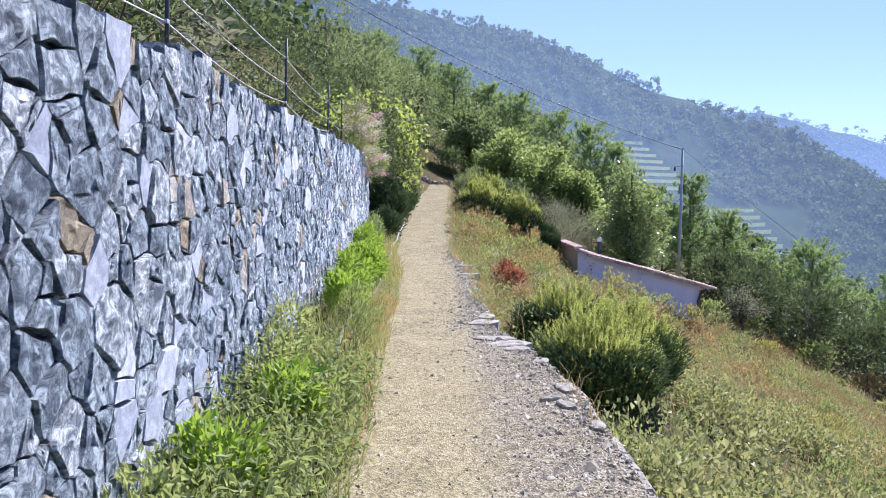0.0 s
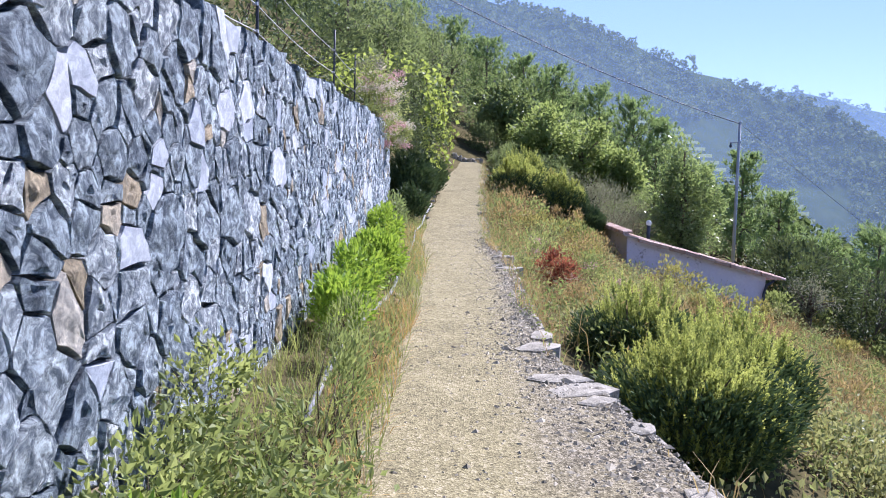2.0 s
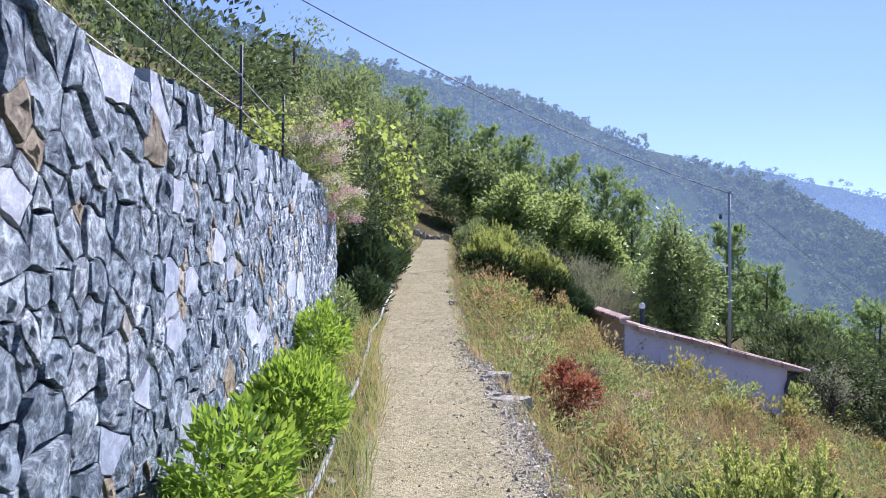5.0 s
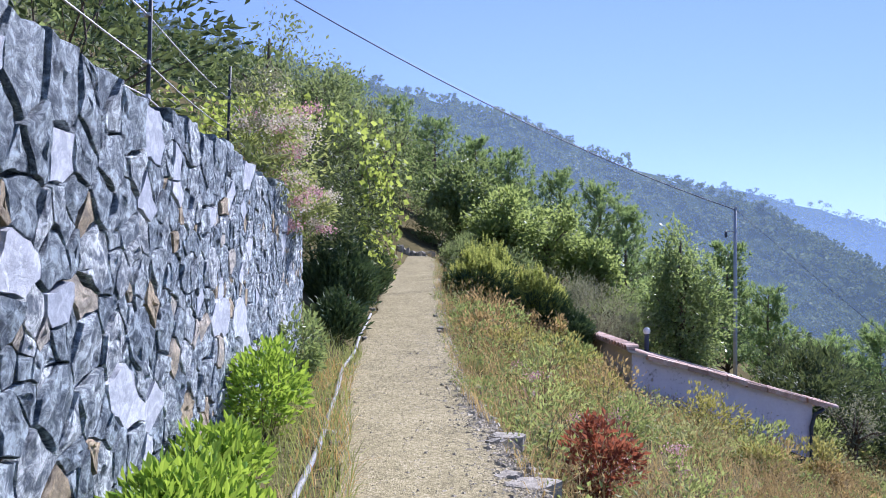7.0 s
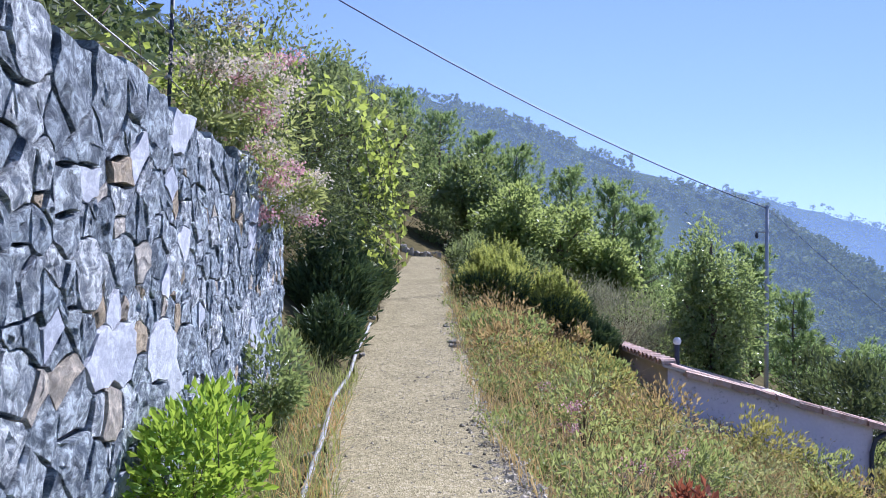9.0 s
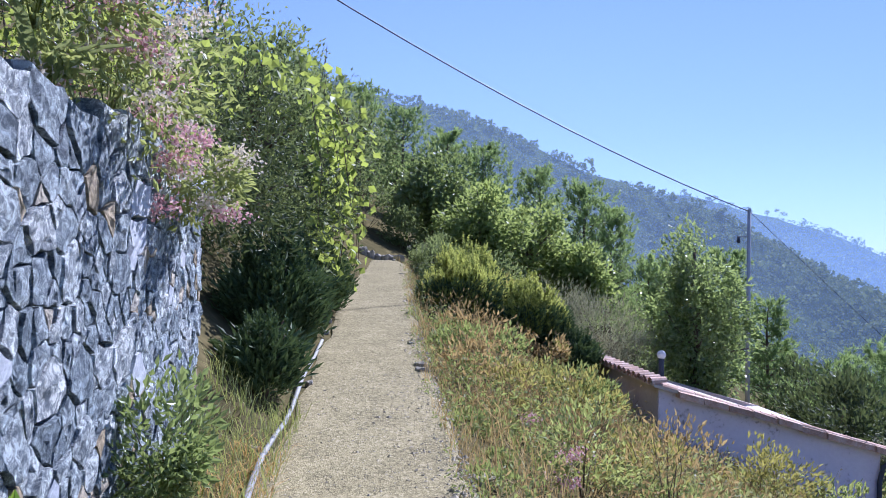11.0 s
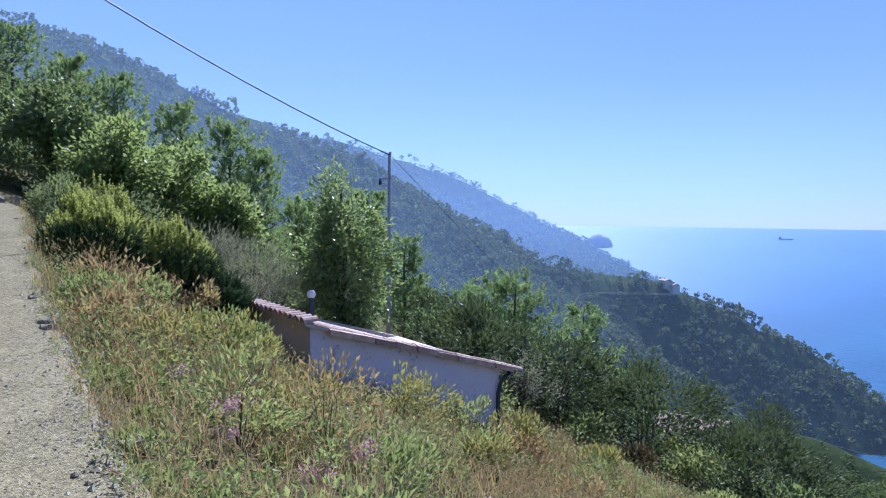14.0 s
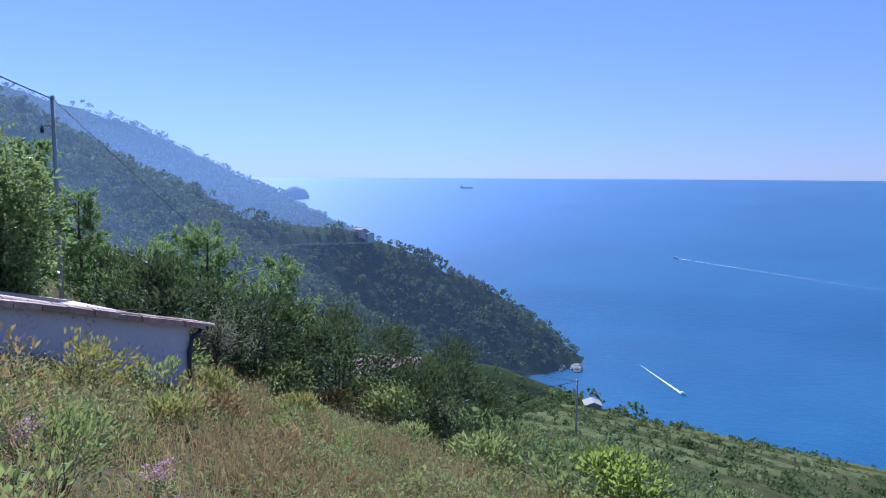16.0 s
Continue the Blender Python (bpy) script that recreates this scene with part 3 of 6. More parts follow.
def shrub(name, at, radii, n, leaf, mat, label, category="shrub", lumps=14, up=0.4, group="", spread=0.28, droop=0.0):
    """A leafy bush standing on the ground at (x, y): stems and foliage."""
    x, y = at
    z = float(height(x, y))
    rx, ry, rz = radii
    ob = empty(name, (x, y, z), label, category, group)
    p, out = blob_points(n, (0, 0, rz * 0.95), (rx, ry, rz), lumps, spread, floor=0.02)
    d = unit(out + np.array([0, 0, up - droop]) + G.normal(size=(n, 3)) * 0.35)
    v, f = leaf_arrays(p, d, leaf[0] * G.uniform(0.6, 1.25, n), leaf[1] * G.uniform(0.7, 1.2, n))
    link_mesh("foliage", v, f, mat, ob)
    tips = p[G.integers(0, n, 12)]
    stems_mesh("stem", (0, 0, -0.1), tips, 0.004 + 0.01 * rz * rz, M_BARK, ob, int(n))
    return ob


def heath(name, at, radii, sprigs, mat, label, base=None, group="", fine=False):
    """A heath bush of upright feathery sprigs over a dome."""
    x, y = at
    z = float(height(x, y)) if base is None else base
    rx, ry, rz = radii
    ob = empty(name, (x, y, z), label, "shrub", group)
    a, q = G.uniform(0, 2 * math.pi, sprigs), np.sqrt(G.uniform(0, 1, sprigs))
    lump = 0.82 + 0.18 * np.sin(a * 3 + q * 5 + x) * np.cos(a * 5 - q * 4 + y)
    px, py = rx * q * np.cos(a), ry * q * np.sin(a)
    top = rz * (1 - 0.55 * q ** 2.4) * lump * G.uniform(0.78 if fine else 0.86, 1.12, sprigs)
    if fine:
        sprigs_len = G.uniform(0.16, 0.34, sprigs)
    else:
        sprigs_len = G.uniform(0.22, 0.46, sprigs)
    ln = np.minimum(sprigs_len, top * 0.95)
    dirs = unit(np.stack([np.cos(a) * q * 0.45, np.sin(a) * q * 0.45, np.ones(sprigs)], -1) + G.normal(size=(sprigs, 3)) * 0.1)
    tip = np.stack([px, py, top], -1)
    k = 40 if fine else 28
    u = G.uniform(0, 1, (sprigs, k))
    P = (tip[:, None] - dirs[:, None] * (ln[:, None] * (1 - u))[..., None]).reshape(-1, 3)
    D = unit(np.repeat(dirs, k, 0) * 0.85 + G.normal(size=(sprigs * k, 3)) * 0.42)
    taper = (1.15 - 0.75 * u.reshape(-1))
    fresh = u.reshape(-1) > 0.55
    for nm, sel, mt in (("foliage", ~fresh, mat), ("new_growth", fresh, M_HEATH_TIP if mat is M_HEATH else mat)):
        v, f = leaf_arrays(P[sel], D[sel], (0.046 if fine else 0.085) * taper[sel], 0.0115 if fine else 0.026)
        link_mesh(nm, v, f, mt, ob)
    # the skirt of denser twigs below, the bush's own shade put into its colour
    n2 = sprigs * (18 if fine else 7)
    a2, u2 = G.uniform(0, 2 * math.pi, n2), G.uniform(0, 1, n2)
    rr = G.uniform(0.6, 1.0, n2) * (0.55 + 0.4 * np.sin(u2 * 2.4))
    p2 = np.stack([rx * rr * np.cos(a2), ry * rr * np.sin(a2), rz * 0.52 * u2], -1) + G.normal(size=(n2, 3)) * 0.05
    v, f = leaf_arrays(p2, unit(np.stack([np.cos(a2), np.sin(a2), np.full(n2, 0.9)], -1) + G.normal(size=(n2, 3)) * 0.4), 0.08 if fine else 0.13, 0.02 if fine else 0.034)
    link_mesh("skirt", v, f, M_HEATH_SHADED, ob)
    stems_mesh("stem", (0, 0, -0.15), tip[G.integers(0, sprigs, 16)] * 0.9, 0.02, M_BARK, ob, sprigs)
    return ob


def pine(at, h, r, label, base=None, group="young pines", tufts=6, category="pine tree"):
    """A young pine: whorls of upswept branches that end in brushes of long needles."""
    x, y = at
    z = float(height(x, y)) - 0.1 if base is None else base
    ob = empty("pine_tree", (x, y, z), label, category, group)
    rng = random.Random(int(x * 97 + y * 31))
    tube("trunk", [(0, 0, -0.3), (0.05, 0.03, h * 0.4), (0, 0.04, h * 0.75), (0.02, 0, h * 0.97)], [0.019 * h, 0.014 * h, 0.009 * h, 0.004 * h], M_BARK, ob)
    vs, fs, P, D = [], [], [], []
    levels = max(8, int(h / 0.34))
    for i in range(levels):
        t = 0.08 + 0.92 * i / levels
        reach = r * 1.35 * (1.05 - t) ** 0.62 * rng.uniform(0.65, 1.2)
        for b in range(rng.randint(4, 6)):
            a = rng.uniform(0, 2 * math.pi)
            c = Vector((0, 0, h * t))
            e = c + Vector((math.cos(a) * reach, math.sin(a) * reach, reach * rng.uniform(0.25, 0.7)))
            m = c.lerp(e, 0.5) - Vector((0, 0, reach * 0.08))
            v, f = limb([c, m, e], 0.008 * h * (1.1 - t), 0.004, 4)
            k = len(vs)
            vs += v
            fs += [tuple(j + k for j in q) for q in f]
            for s in range(tufts):
                w = 0.12 + 0.88 * (s + 1) / tufts
                q = (c.lerp(m, w * 2) if w < 0.5 else m.lerp(e, w * 2 - 1)) + Vector((rng.uniform(-1, 1), rng.uniform(-1, 1), rng.uniform(-0.3, 1))) * 0.2
                P.append(q)
                D.append(Vector((math.cos(a) * 0.45, math.sin(a) * 0.45, 0.8)))
    P.append(Vector((0, 0, h * 0.97)))
    D.append(Vector((0, 0, 1)))
    link_mesh("branch", vs, fs, M_BARK, ob, smooth=True)
    k = 15
    p, d = np.repeat(np.array(P), k, 0), np.repeat(np.array(D), k, 0)
    along = G.uniform(0, 1, (len(p), 1))
    ax = unit(d + G.normal(size=d.shape) * 0.05)
    v, f = leaf_arrays(p + ax * along * 0.26, unit(ax * 0.8 + G.normal(size=d.shape) * 0.5), G.uniform(0.16, 0.27, len(p)), 0.036 + 0.002 * h)
    link_mesh("crown", v, f, M_PINE, ob)
    return ob


def tree(name, at, h, radii, crown_z, n, leaf, mat, label, base=None, lumps=40, group="", category="tree", spread=0.2, cone=0.0):
    """A broad-leaved tree: tapered trunk, limbs and a crown of many leaves in clumps."""
    x, y = at
    z = float(height(x, y)) - 0.1 if base is None else base
    ob = empty(name, (x, y, z), label, category, group)
    rng = random.Random(int(x * 53 + y * 17))
    tube("trunk", [(0, 0, -0.3), (0.04, 0.02, h * 0.3), (-0.03, 0.03, h * 0.6), (0, 0, h * 0.85)], [0.035 * h, 0.026 * h, 0.017 * h, 0.006 * h], M_BARK, ob)
    p, out = blob_points(n, (0, 0, crown_z), radii, lumps, spread, 0.35, floor=0.1)
    p[:, :2] *= (1 + cone * (0.35 - np.clip(p[:, 2:] / h, 0, 1.1)) * 1.6)
    vs, fs = [], []
    for t in p[G.integers(0, n, 26)]:
        c = Vector((0, 0, min(max(t[2] * rng.uniform(0.4, 0.75), 0.15 * h), 0.8 * h)))
        e = Vector(t)
        v, f = limb([c, c.lerp(e, 0.5) + Vector((0, 0, 0.08 * (e - c).length)), e], 0.011 * h, 0.003 * h, 5)
        k = len(vs)
        vs += v
        fs += [tuple(i + k for i in q) for q in f]
    tagged(link_mesh("limb", vs, fs, M_BARK, ob, smooth=True), kind="stuff")
    d = unit(out + np.array([0, 0, 0.15]) + G.normal(size=(n, 3)) * 0.55)
    v, f = leaf_arrays(p, d, leaf[0] * G.uniform(0.6, 1.25, n), leaf[1] * G.uniform(0.7, 1.2, n))
    link_mesh("crown", v, f, mat, ob)
    return ob


def scatter(n, x0, x1, y0, y1, keep):
    x, y = G.uniform(x0, x1, n), G.uniform(y0, y1, n)
    m = keep(x, y)
    return x[m], y[m]


def stuff(name, parts, mat, label, category):
    v, f = merge(parts)
    tagged(link_mesh(name, v, f, mat), label, category, kind="stuff")


# ---- far woods ----
M_WOOD_FAR = leafy("mountain_leaves", (0.05, 0.07, 0.028), (0.18, 0.21, 0.08), (0.22, 0.27, 0.09), 0.2, 0.8, 0.02, 0.05)
M_WOOD_MID = leafy("slope_leaves", (0.05, 0.085, 0.03), (0.16, 0.2, 0.07), (0.28, 0.35, 0.1), 0.3, 0.7, 0.1, 0.1)


def woods(name, az0, az1, r0, r1, n, size, k, mat, label, keep=None, gap=-0.35, thick=1.0):
    """Tree crowns standing on slopes, each a round clump of k leaf sprays."""
    a, r = np.radians(G.uniform(az0, az1, n)), np.sqrt(G.uniform(r0 ** 2, r1 ** 2, n))
    x, y = r * np.sin(a), 12 + r * np.cos(a)
    z = height(x, y)
    ok = (z > SEA_Z + 5) & (wobble(x, y, 17, 2) + G.uniform(-0.9, 1.1, n) > gap)
    if keep is not None:
        ok &= keep(x, y, z)
    x, y, z = x[ok], y[ok], z[ok]
    m = len(x)
    s = size * G.lognormal(0, 0.3, m)
    d = unit(G.normal(size=(m, k, 3)) + np.array([0, 0, 0.35]))
    c = np.stack([x, y, z + s * 0.55], -1)[:, None] + d * (s[:, None] * G.uniform(0.62, 1.0, (m, k)))[..., None] * np.array([1, 1, 0.9])
    q = unit(np.cross(d, G.normal(size=d.shape)) + d * 0.35)
    sp = np.repeat(s, k) * thick
    lv, lf = leaf_arrays((c - q * (s[:, None] * 0.4)[..., None]).reshape(-1, 3), q.reshape(-1, 3), 0.85 * sp * G.uniform(0.7, 1.2, m * k), 0.6 * sp, 0.1)
    tagged(link_mesh(name, lv, lf, mat), label, "woods", kind="stuff")


def bearing(x, y):
    return np.degrees(np.arctan2(x, y - 12))


def off_fields(x, y, z):
    """Clear of the terraced fields and the coast road."""
    a = bearing(x, y)
    return ~((a > 11) & (a < 19) & (z > 0) & (z < 42)) & ~((a > 18.5) & (a < 26) & (z > -42) & (z < -4)) & ~((a > 36) & (a < 48) & (np.abs(z + 78) < 4))


woods("forest", -30, 63.5, 300, 930, 14500, 3.3, 16, M_WOOD_FAR, "dense dark green woods covering the steep mountainside", off_fields, -0.9, 1.0)
woods("headland_forest", 8, 50, 1300, 1900, 4500, 4.8, 9, M_WOOD_FAR, "woods on the farthest headland")
woods("scrub_slope", -60, 12, 36, 150, 700, 1.8, 95, M_WOOD_MID, "scrubby woods on the slope above the path", lambda x, y, z: (x < -5) | (y > 58), -0.6, 0.33)
woods("valley_scrub", 12, 60, 48, 240, 850, 1.8, 110, M_WOOD_MID, "green maquis in the valley below the house", lambda x, y, z: (x > 17) & (np.hypot(x, y - 12) > 56) & (bearing(x, y) < 58), -0.6, 0.33)
woods("lower_scrub", 44, 108, 42, 245, 3600, 0.7, 30, M_WOOD_MID, "rows of maquis and vines along the lower terraces", lambda x, y, z: (np.sin(z * 1.15 + 0.8 * wobble(x, y, 25)) > 0.15) | (wobble(x, y, 22, 6) > 0.2), -0.9, 0.6)
woods("rim_trees", 50, 100, 205, 250, 420, 2.2, 80, M_WOOD_MID, "round dark trees along the cliff edge", lambda x, y, z: wobble(x, y, 14, 6) > -0.1, -0.9, 0.38)


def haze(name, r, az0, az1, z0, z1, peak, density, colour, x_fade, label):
    """An added see-through sheet that imitates haze by its colour; it only scatters the sun's and the sky's light."""
    m, n, l, p = material(name + "_tint")
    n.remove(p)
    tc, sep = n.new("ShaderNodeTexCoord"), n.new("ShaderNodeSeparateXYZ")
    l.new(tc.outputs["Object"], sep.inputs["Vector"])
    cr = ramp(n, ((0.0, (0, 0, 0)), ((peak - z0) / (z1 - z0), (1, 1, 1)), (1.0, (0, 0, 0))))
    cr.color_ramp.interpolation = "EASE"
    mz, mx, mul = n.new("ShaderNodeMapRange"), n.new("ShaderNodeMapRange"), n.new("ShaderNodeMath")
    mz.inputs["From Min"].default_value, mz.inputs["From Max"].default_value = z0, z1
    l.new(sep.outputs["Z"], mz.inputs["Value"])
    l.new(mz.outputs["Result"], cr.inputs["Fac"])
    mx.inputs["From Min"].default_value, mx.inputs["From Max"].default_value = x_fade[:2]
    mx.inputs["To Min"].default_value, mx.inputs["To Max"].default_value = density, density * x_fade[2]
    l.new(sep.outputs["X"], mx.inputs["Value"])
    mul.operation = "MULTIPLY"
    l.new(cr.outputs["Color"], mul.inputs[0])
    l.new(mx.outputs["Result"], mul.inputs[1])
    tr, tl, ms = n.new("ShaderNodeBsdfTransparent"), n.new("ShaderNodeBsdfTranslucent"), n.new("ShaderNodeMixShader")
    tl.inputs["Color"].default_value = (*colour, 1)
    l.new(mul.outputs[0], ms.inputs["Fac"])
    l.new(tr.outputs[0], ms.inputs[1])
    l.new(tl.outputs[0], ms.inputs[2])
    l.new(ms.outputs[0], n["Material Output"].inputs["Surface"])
    az = np.radians(np.linspace(az0, az1, 60))
    vs = [(r * math.sin(a), 12 + r * math.cos(a), z) for z in (z0, z1) for a in az]
    fs = [(i, i + 1, 61 + i, 60 + i) for i in range(59)]
    tagged(link_mesh(name, vs, fs, m, smooth=True), label, "haze", kind="structure")


# curved sheets added to veil the far land in blue, as haze would
haze("backdrop_haze_sheet", 262, -45, 85, -206, 190, 0, 0.2, (0.48, 0.68, 0.98), (0, 190, 0.22), "added see-through blue sheet imitating haze in front of the mountain")
haze("backdrop_far_haze_sheet", 1150, -15, 120, -199, 230, 0, 0.2, (0.36, 0.56, 1.0), (900, 1148, 0.0), "added see-through blue sheet imitating haze in front of the farthest headland")


# ---- terraced fields, road and hamlet on the mountain ----
def find_r(a, z, r0, r1):
    """The distance along a bearing at which the land first stands at z."""
    r = np.linspace(r0, r1, 260)
    h = height(r * math.sin(a), 12 + r * math.cos(a))
    up = np.nonzero((h[:-1] - z) * (h[1:] - z) <= 0)[0]
    return float(r[up[0]]) if len(up) else None


M_FIELD = plain("vineyard_rows", ((0.35, (0.075, 0.09, 0.03)), (0.55, (0.14, 0.15, 0.06)), (0.7, (0.24, 0.215, 0.11))), 0.5, 1.0, 0.5, 0.2, gloss=0.0)
M_MEADOW = plain("terrace_meadow", ((0.35, (0.12, 0.145, 0.045)), (0.55, (0.2, 0.22, 0.075)), (0.7, (0.28, 0.26, 0.12))), 0.5, 1.0, 0.5, 0.2, gloss=0.0)
M_FIELDWALL = plain("field_wall_stone", ((0.3, (0.24, 0.22, 0.19)), (0.7, (0.46, 0.42, 0.36))), 0.8, 1.0, 0.5, 0.2, gloss=0.0)


def terrace(name, az0, az1, z, r0, r1, tall, deep, label, group, steps=14, sloping=False):
    pts = []
    for a in np.radians(np.linspace(az0, az1, steps)):
        r = find_r(a, z, r0, r1)
        if r is not None:
            pts.append((a, r))
    if len(pts) < 3:
        return
    base = empty(name, (pts[0][1] * math.sin(pts[0][0]), 12 + pts[0][1] * math.cos(pts[0][0]), z), label, "terrace", group)
    o = np.array(base.location)

    def strip(nm, a_off, a_z, b_off, b_z, mat):
        vs = [(q * math.sin(a), 12 + q * math.cos(a), w) for off, w in ((a_off, a_z), (b_off, b_z)) for a, r in pts for q in (r + off,)]
        k = len(pts)
        link_mesh(nm, np.array(vs) - o, [(i, i + 1, k + i + 1, k + i) for i in range(k - 1)], mat, base)

    s = 1 if r1 > r0 else -1
    if sloping:
        strip("stone_face", -4.3, z - 3.4, -4.0, z - 1.5, M_FIELD)
        strip("field", -4.0, z - 1.5, 1.0, z + 0.9, M_MEADOW)
        return
    strip("stone_face", -1.5 * s, z - tall, -1.2 * s, z + 0.2, M_FIELDWALL)
    strip("field", -1.2 * s, z + 0.2, deep * s, z + 0.5, M_FIELD)


for i in range(8):
    terrace("field_terrace", 11.6 + 0.45 * i, 14.6 + 0.5 * i, 38 - 4.6 * i, 300, 700, 2.4, 8, "narrow green vineyard terrace high on the mountain", "mountain terraces", sloping=True)
for i in range(7):
    terrace("field_terrace", 19.2 + 0.2 * i, 22.4 + 0.4 * i, -8 - 4.2 * i, 300, 740, 2.2, 7, "stepped dry-stone vineyard terrace on the mountain", "mountain terraces", sloping=True)
for i in range(9):
    z = -34 - 5.2 * i
    terrace("lower_terrace", 57 + 1.2 * i, 74 + 2.2 * i, z, 250, 60, 2.6, 11, "overgrown dry-stone vineyard terrace above the sea", "lower terraces", 26)
terrace("coast_road", 36.5, 47.5, -79, 400, 900, 3.0, 7, "coast road with a pale retaining wall across the mountainside", "")


def hut(name, x, y, w, d, h, yaw, roof_mat, wall_mat, label, z=None):
    """A small far building: body, gabled roof, a window and a door."""
    z = float(height(x, y)) if z is None else z
    ob = empty(name, (x, y, z), label, "house")
    ob.rotation_euler = (0, 0, radians(yaw))
    part("wall", box_bm(-w / 2, w / 2, -d / 2, d / 2, -2.5, h), wall_mat, ob)
    v = [(-w * 0.55, -d * 0.58, h - 0.05), (w * 0.55, -d * 0.58, h - 0.05), (w * 0.55, d * 0.58, h - 0.05), (-w * 0.55, d * 0.58, h - 0.05), (-w * 0.55, 0, h + d * 0.2), (w * 0.55, 0, h + d * 0.2)]
    link_mesh("roof", v, [(0, 1, 5, 4), (2, 3, 4, 5), (0, 4, 3), (1, 2, 5), (3, 2, 1, 0)], roof_mat, ob)
    part("window", box_bm(-w * 0.3, -w * 0.12, -d / 2 - 0.05, -d / 2 + 0.05, h * 0.4, h * 0.75), M_CABLE, ob)
    part("door", box_bm(w * 0.1, w * 0.28, -d / 2 - 0.05, -d / 2 + 0.05, 0, h * 0.72), M_CABLE, ob)


M_WHITE = plain("pale_render", ((0.3, (0.55, 0.52, 0.47)), (0.7, (0.75, 0.72, 0.67))), 0.6, 0.9, 0.2, 0.05)
M_PALE = plain("pale_roof", ((0.3, (0.3, 0.28, 0.25)), (0.7, (0.46, 0.43, 0.39))), 0.6, 0.9, 0.2, 0.05)
M_ROCK = plain("shore_rock", ((0.3, (0.2, 0.18, 0.16)), (0.7, (0.42, 0.39, 0.35))), 0.15, 0.9, 0.8, 0.5)
hut("stone_hut", 178, 98, 4.6, 4, 2.6, 35, M_PALE, M_FIELDWALL, "small stone hut with a pale roof on a terrace")
hut("stone_hut", 224, 62, 4, 3.4, 2.2, 20, M_PALE, M_FIELDWALL, "tiny stone hut near the cliff edge")
hut("farm_house", 56, 61, 6, 5, 2.4, -60, M_TILE, M_WHITE, "low farmhouse roofed with red clay tiles among bushes")
hut("farm_house", 151, 126, 7, 5, 2.6, 30, M_WHITE, M_WHITE, "low white farmhouse on the slope above the sea")
rng = random.Random(5)
for i in range(7):
    a, e = radians(46.0 + 0.32 * i + rng.uniform(-0.2, 0.2)), -69 - 1.6 * i + rng.uniform(-4, 4)
    r = find_r(a, e, 500, 930)
    if r:
        hut("village_house", r * math.sin(a), 12 + r * math.cos(a), rng.uniform(8, 12), 8, rng.uniform(5, 8), rng.uniform(0, 90), M_TILE, M_WHITE, "pale village house with a tiled roof on the cape", z=e + 2)
for i in range(3):
    a = radians(12.4 + 1.1 * i)
    r = find_r(a, 15 - 7 * i, 300, 700)
    if r:
        hut("terrace_house", r * math.sin(a), 12 + r * math.cos(a), 9, 5, 3, 10, M_WHITE, M_WHITE, "pale low building among the mountain terraces", z=16 - 7 * i)


def shore_rocks():
    rng = random.Random(8)
    for i in range(9):
        bm = bmesh.new()
        a, r = radians(62.2 + rng.uniform(-0.5, 1.0)), 792 + rng.uniform(-14, 10)
        s = rng.uniform(2, 6)
        bmesh.ops.create_icosphere(bm, subdivisions=2, radius=s)
        for q in bm.verts:
            q.co *= 1 + rng.uniform(-0.25, 0.25)
            q.co.z *= 0.6
        ob = part("shore_rock", bm, M_ROCK)
        ob.location = (r * math.sin(a), 12 + r * math.cos(a), SEA_Z + 0.8)
        tagged(ob, "pale jagged rock at the foot of the cape", "rock", "shore rocks")


shore_rocks()

M_NET = plain("turquoise_net", ((0.3, (0.02, 0.3, 0.3)), (0.7, (0.05, 0.45, 0.42))), 0.5, 0.8, 0.2, 0.02)
nx, ny = 113, 235
gx, gy = np.meshgrid(np.linspace(-5, 5, 8), np.linspace(-2.5, 2.5, 5), indexing="ij")
gz = height(nx + gx, ny + gy) + 3.2 + 0.25 * wobble(gx, gy, 1.5)
nv = np.stack([nx + gx, ny + gy, gz], -1).reshape(-1, 3)
tagged(link_mesh("harvest_net", nv, [(i * 5 + j, i * 5 + j + 1, i * 5 + j + 6, i * 5 + j + 5) for i in range(7) for j in range(4)], M_NET, smooth=True), "turquoise harvest net spread over bushes", "net")

# ---- on the water ----
M_FOAM = plain("foam", ((0.3, (0.45, 0.55, 0.65)), (0.6, (0.8, 0.84, 0.88))), 0.12, 0.7, 0.2, 0.2)


def sea_point(a, e):
    """Where the line of sight at a bearing and elevation meets the sea."""
    r = np.linspace(300, 4850, 4000)
    k = int(np.argmin(np.abs(np.degrees(np.arctan2(sea_z(r) - 1.5, r)) - e)))
    return Vector((r[k] * math.sin(radians(a)), 12 + r[k] * math.cos(radians(a)), float(sea_z(r[k])) + 0.35))


def ribbon(name, a, b, w0, w1, mat, label, category):
    d = (b - a).normalized()
    n = Vector((-d.y, d.x, 0))
    vs, k = [], 24
    for i in range(k):
        t = i / (k - 1)
        c = a.lerp(b, t)
        r = math.hypot(c.x, c.y - 12)
        c.z = float(sea_z(r)) + 0.35
        w = (w0 + (w1 - w0) * t) * (1 + 0.15 * math.sin(i * 2.3))
        vs += [tuple(c + n * w / 2), tuple(c - n * w / 2)]
    tagged(link_mesh(name, vs, [(2 * i, 2 * i + 1, 2 * i + 3, 2 * i + 2) for i in range(k - 1)], mat), label, category, kind="structure")


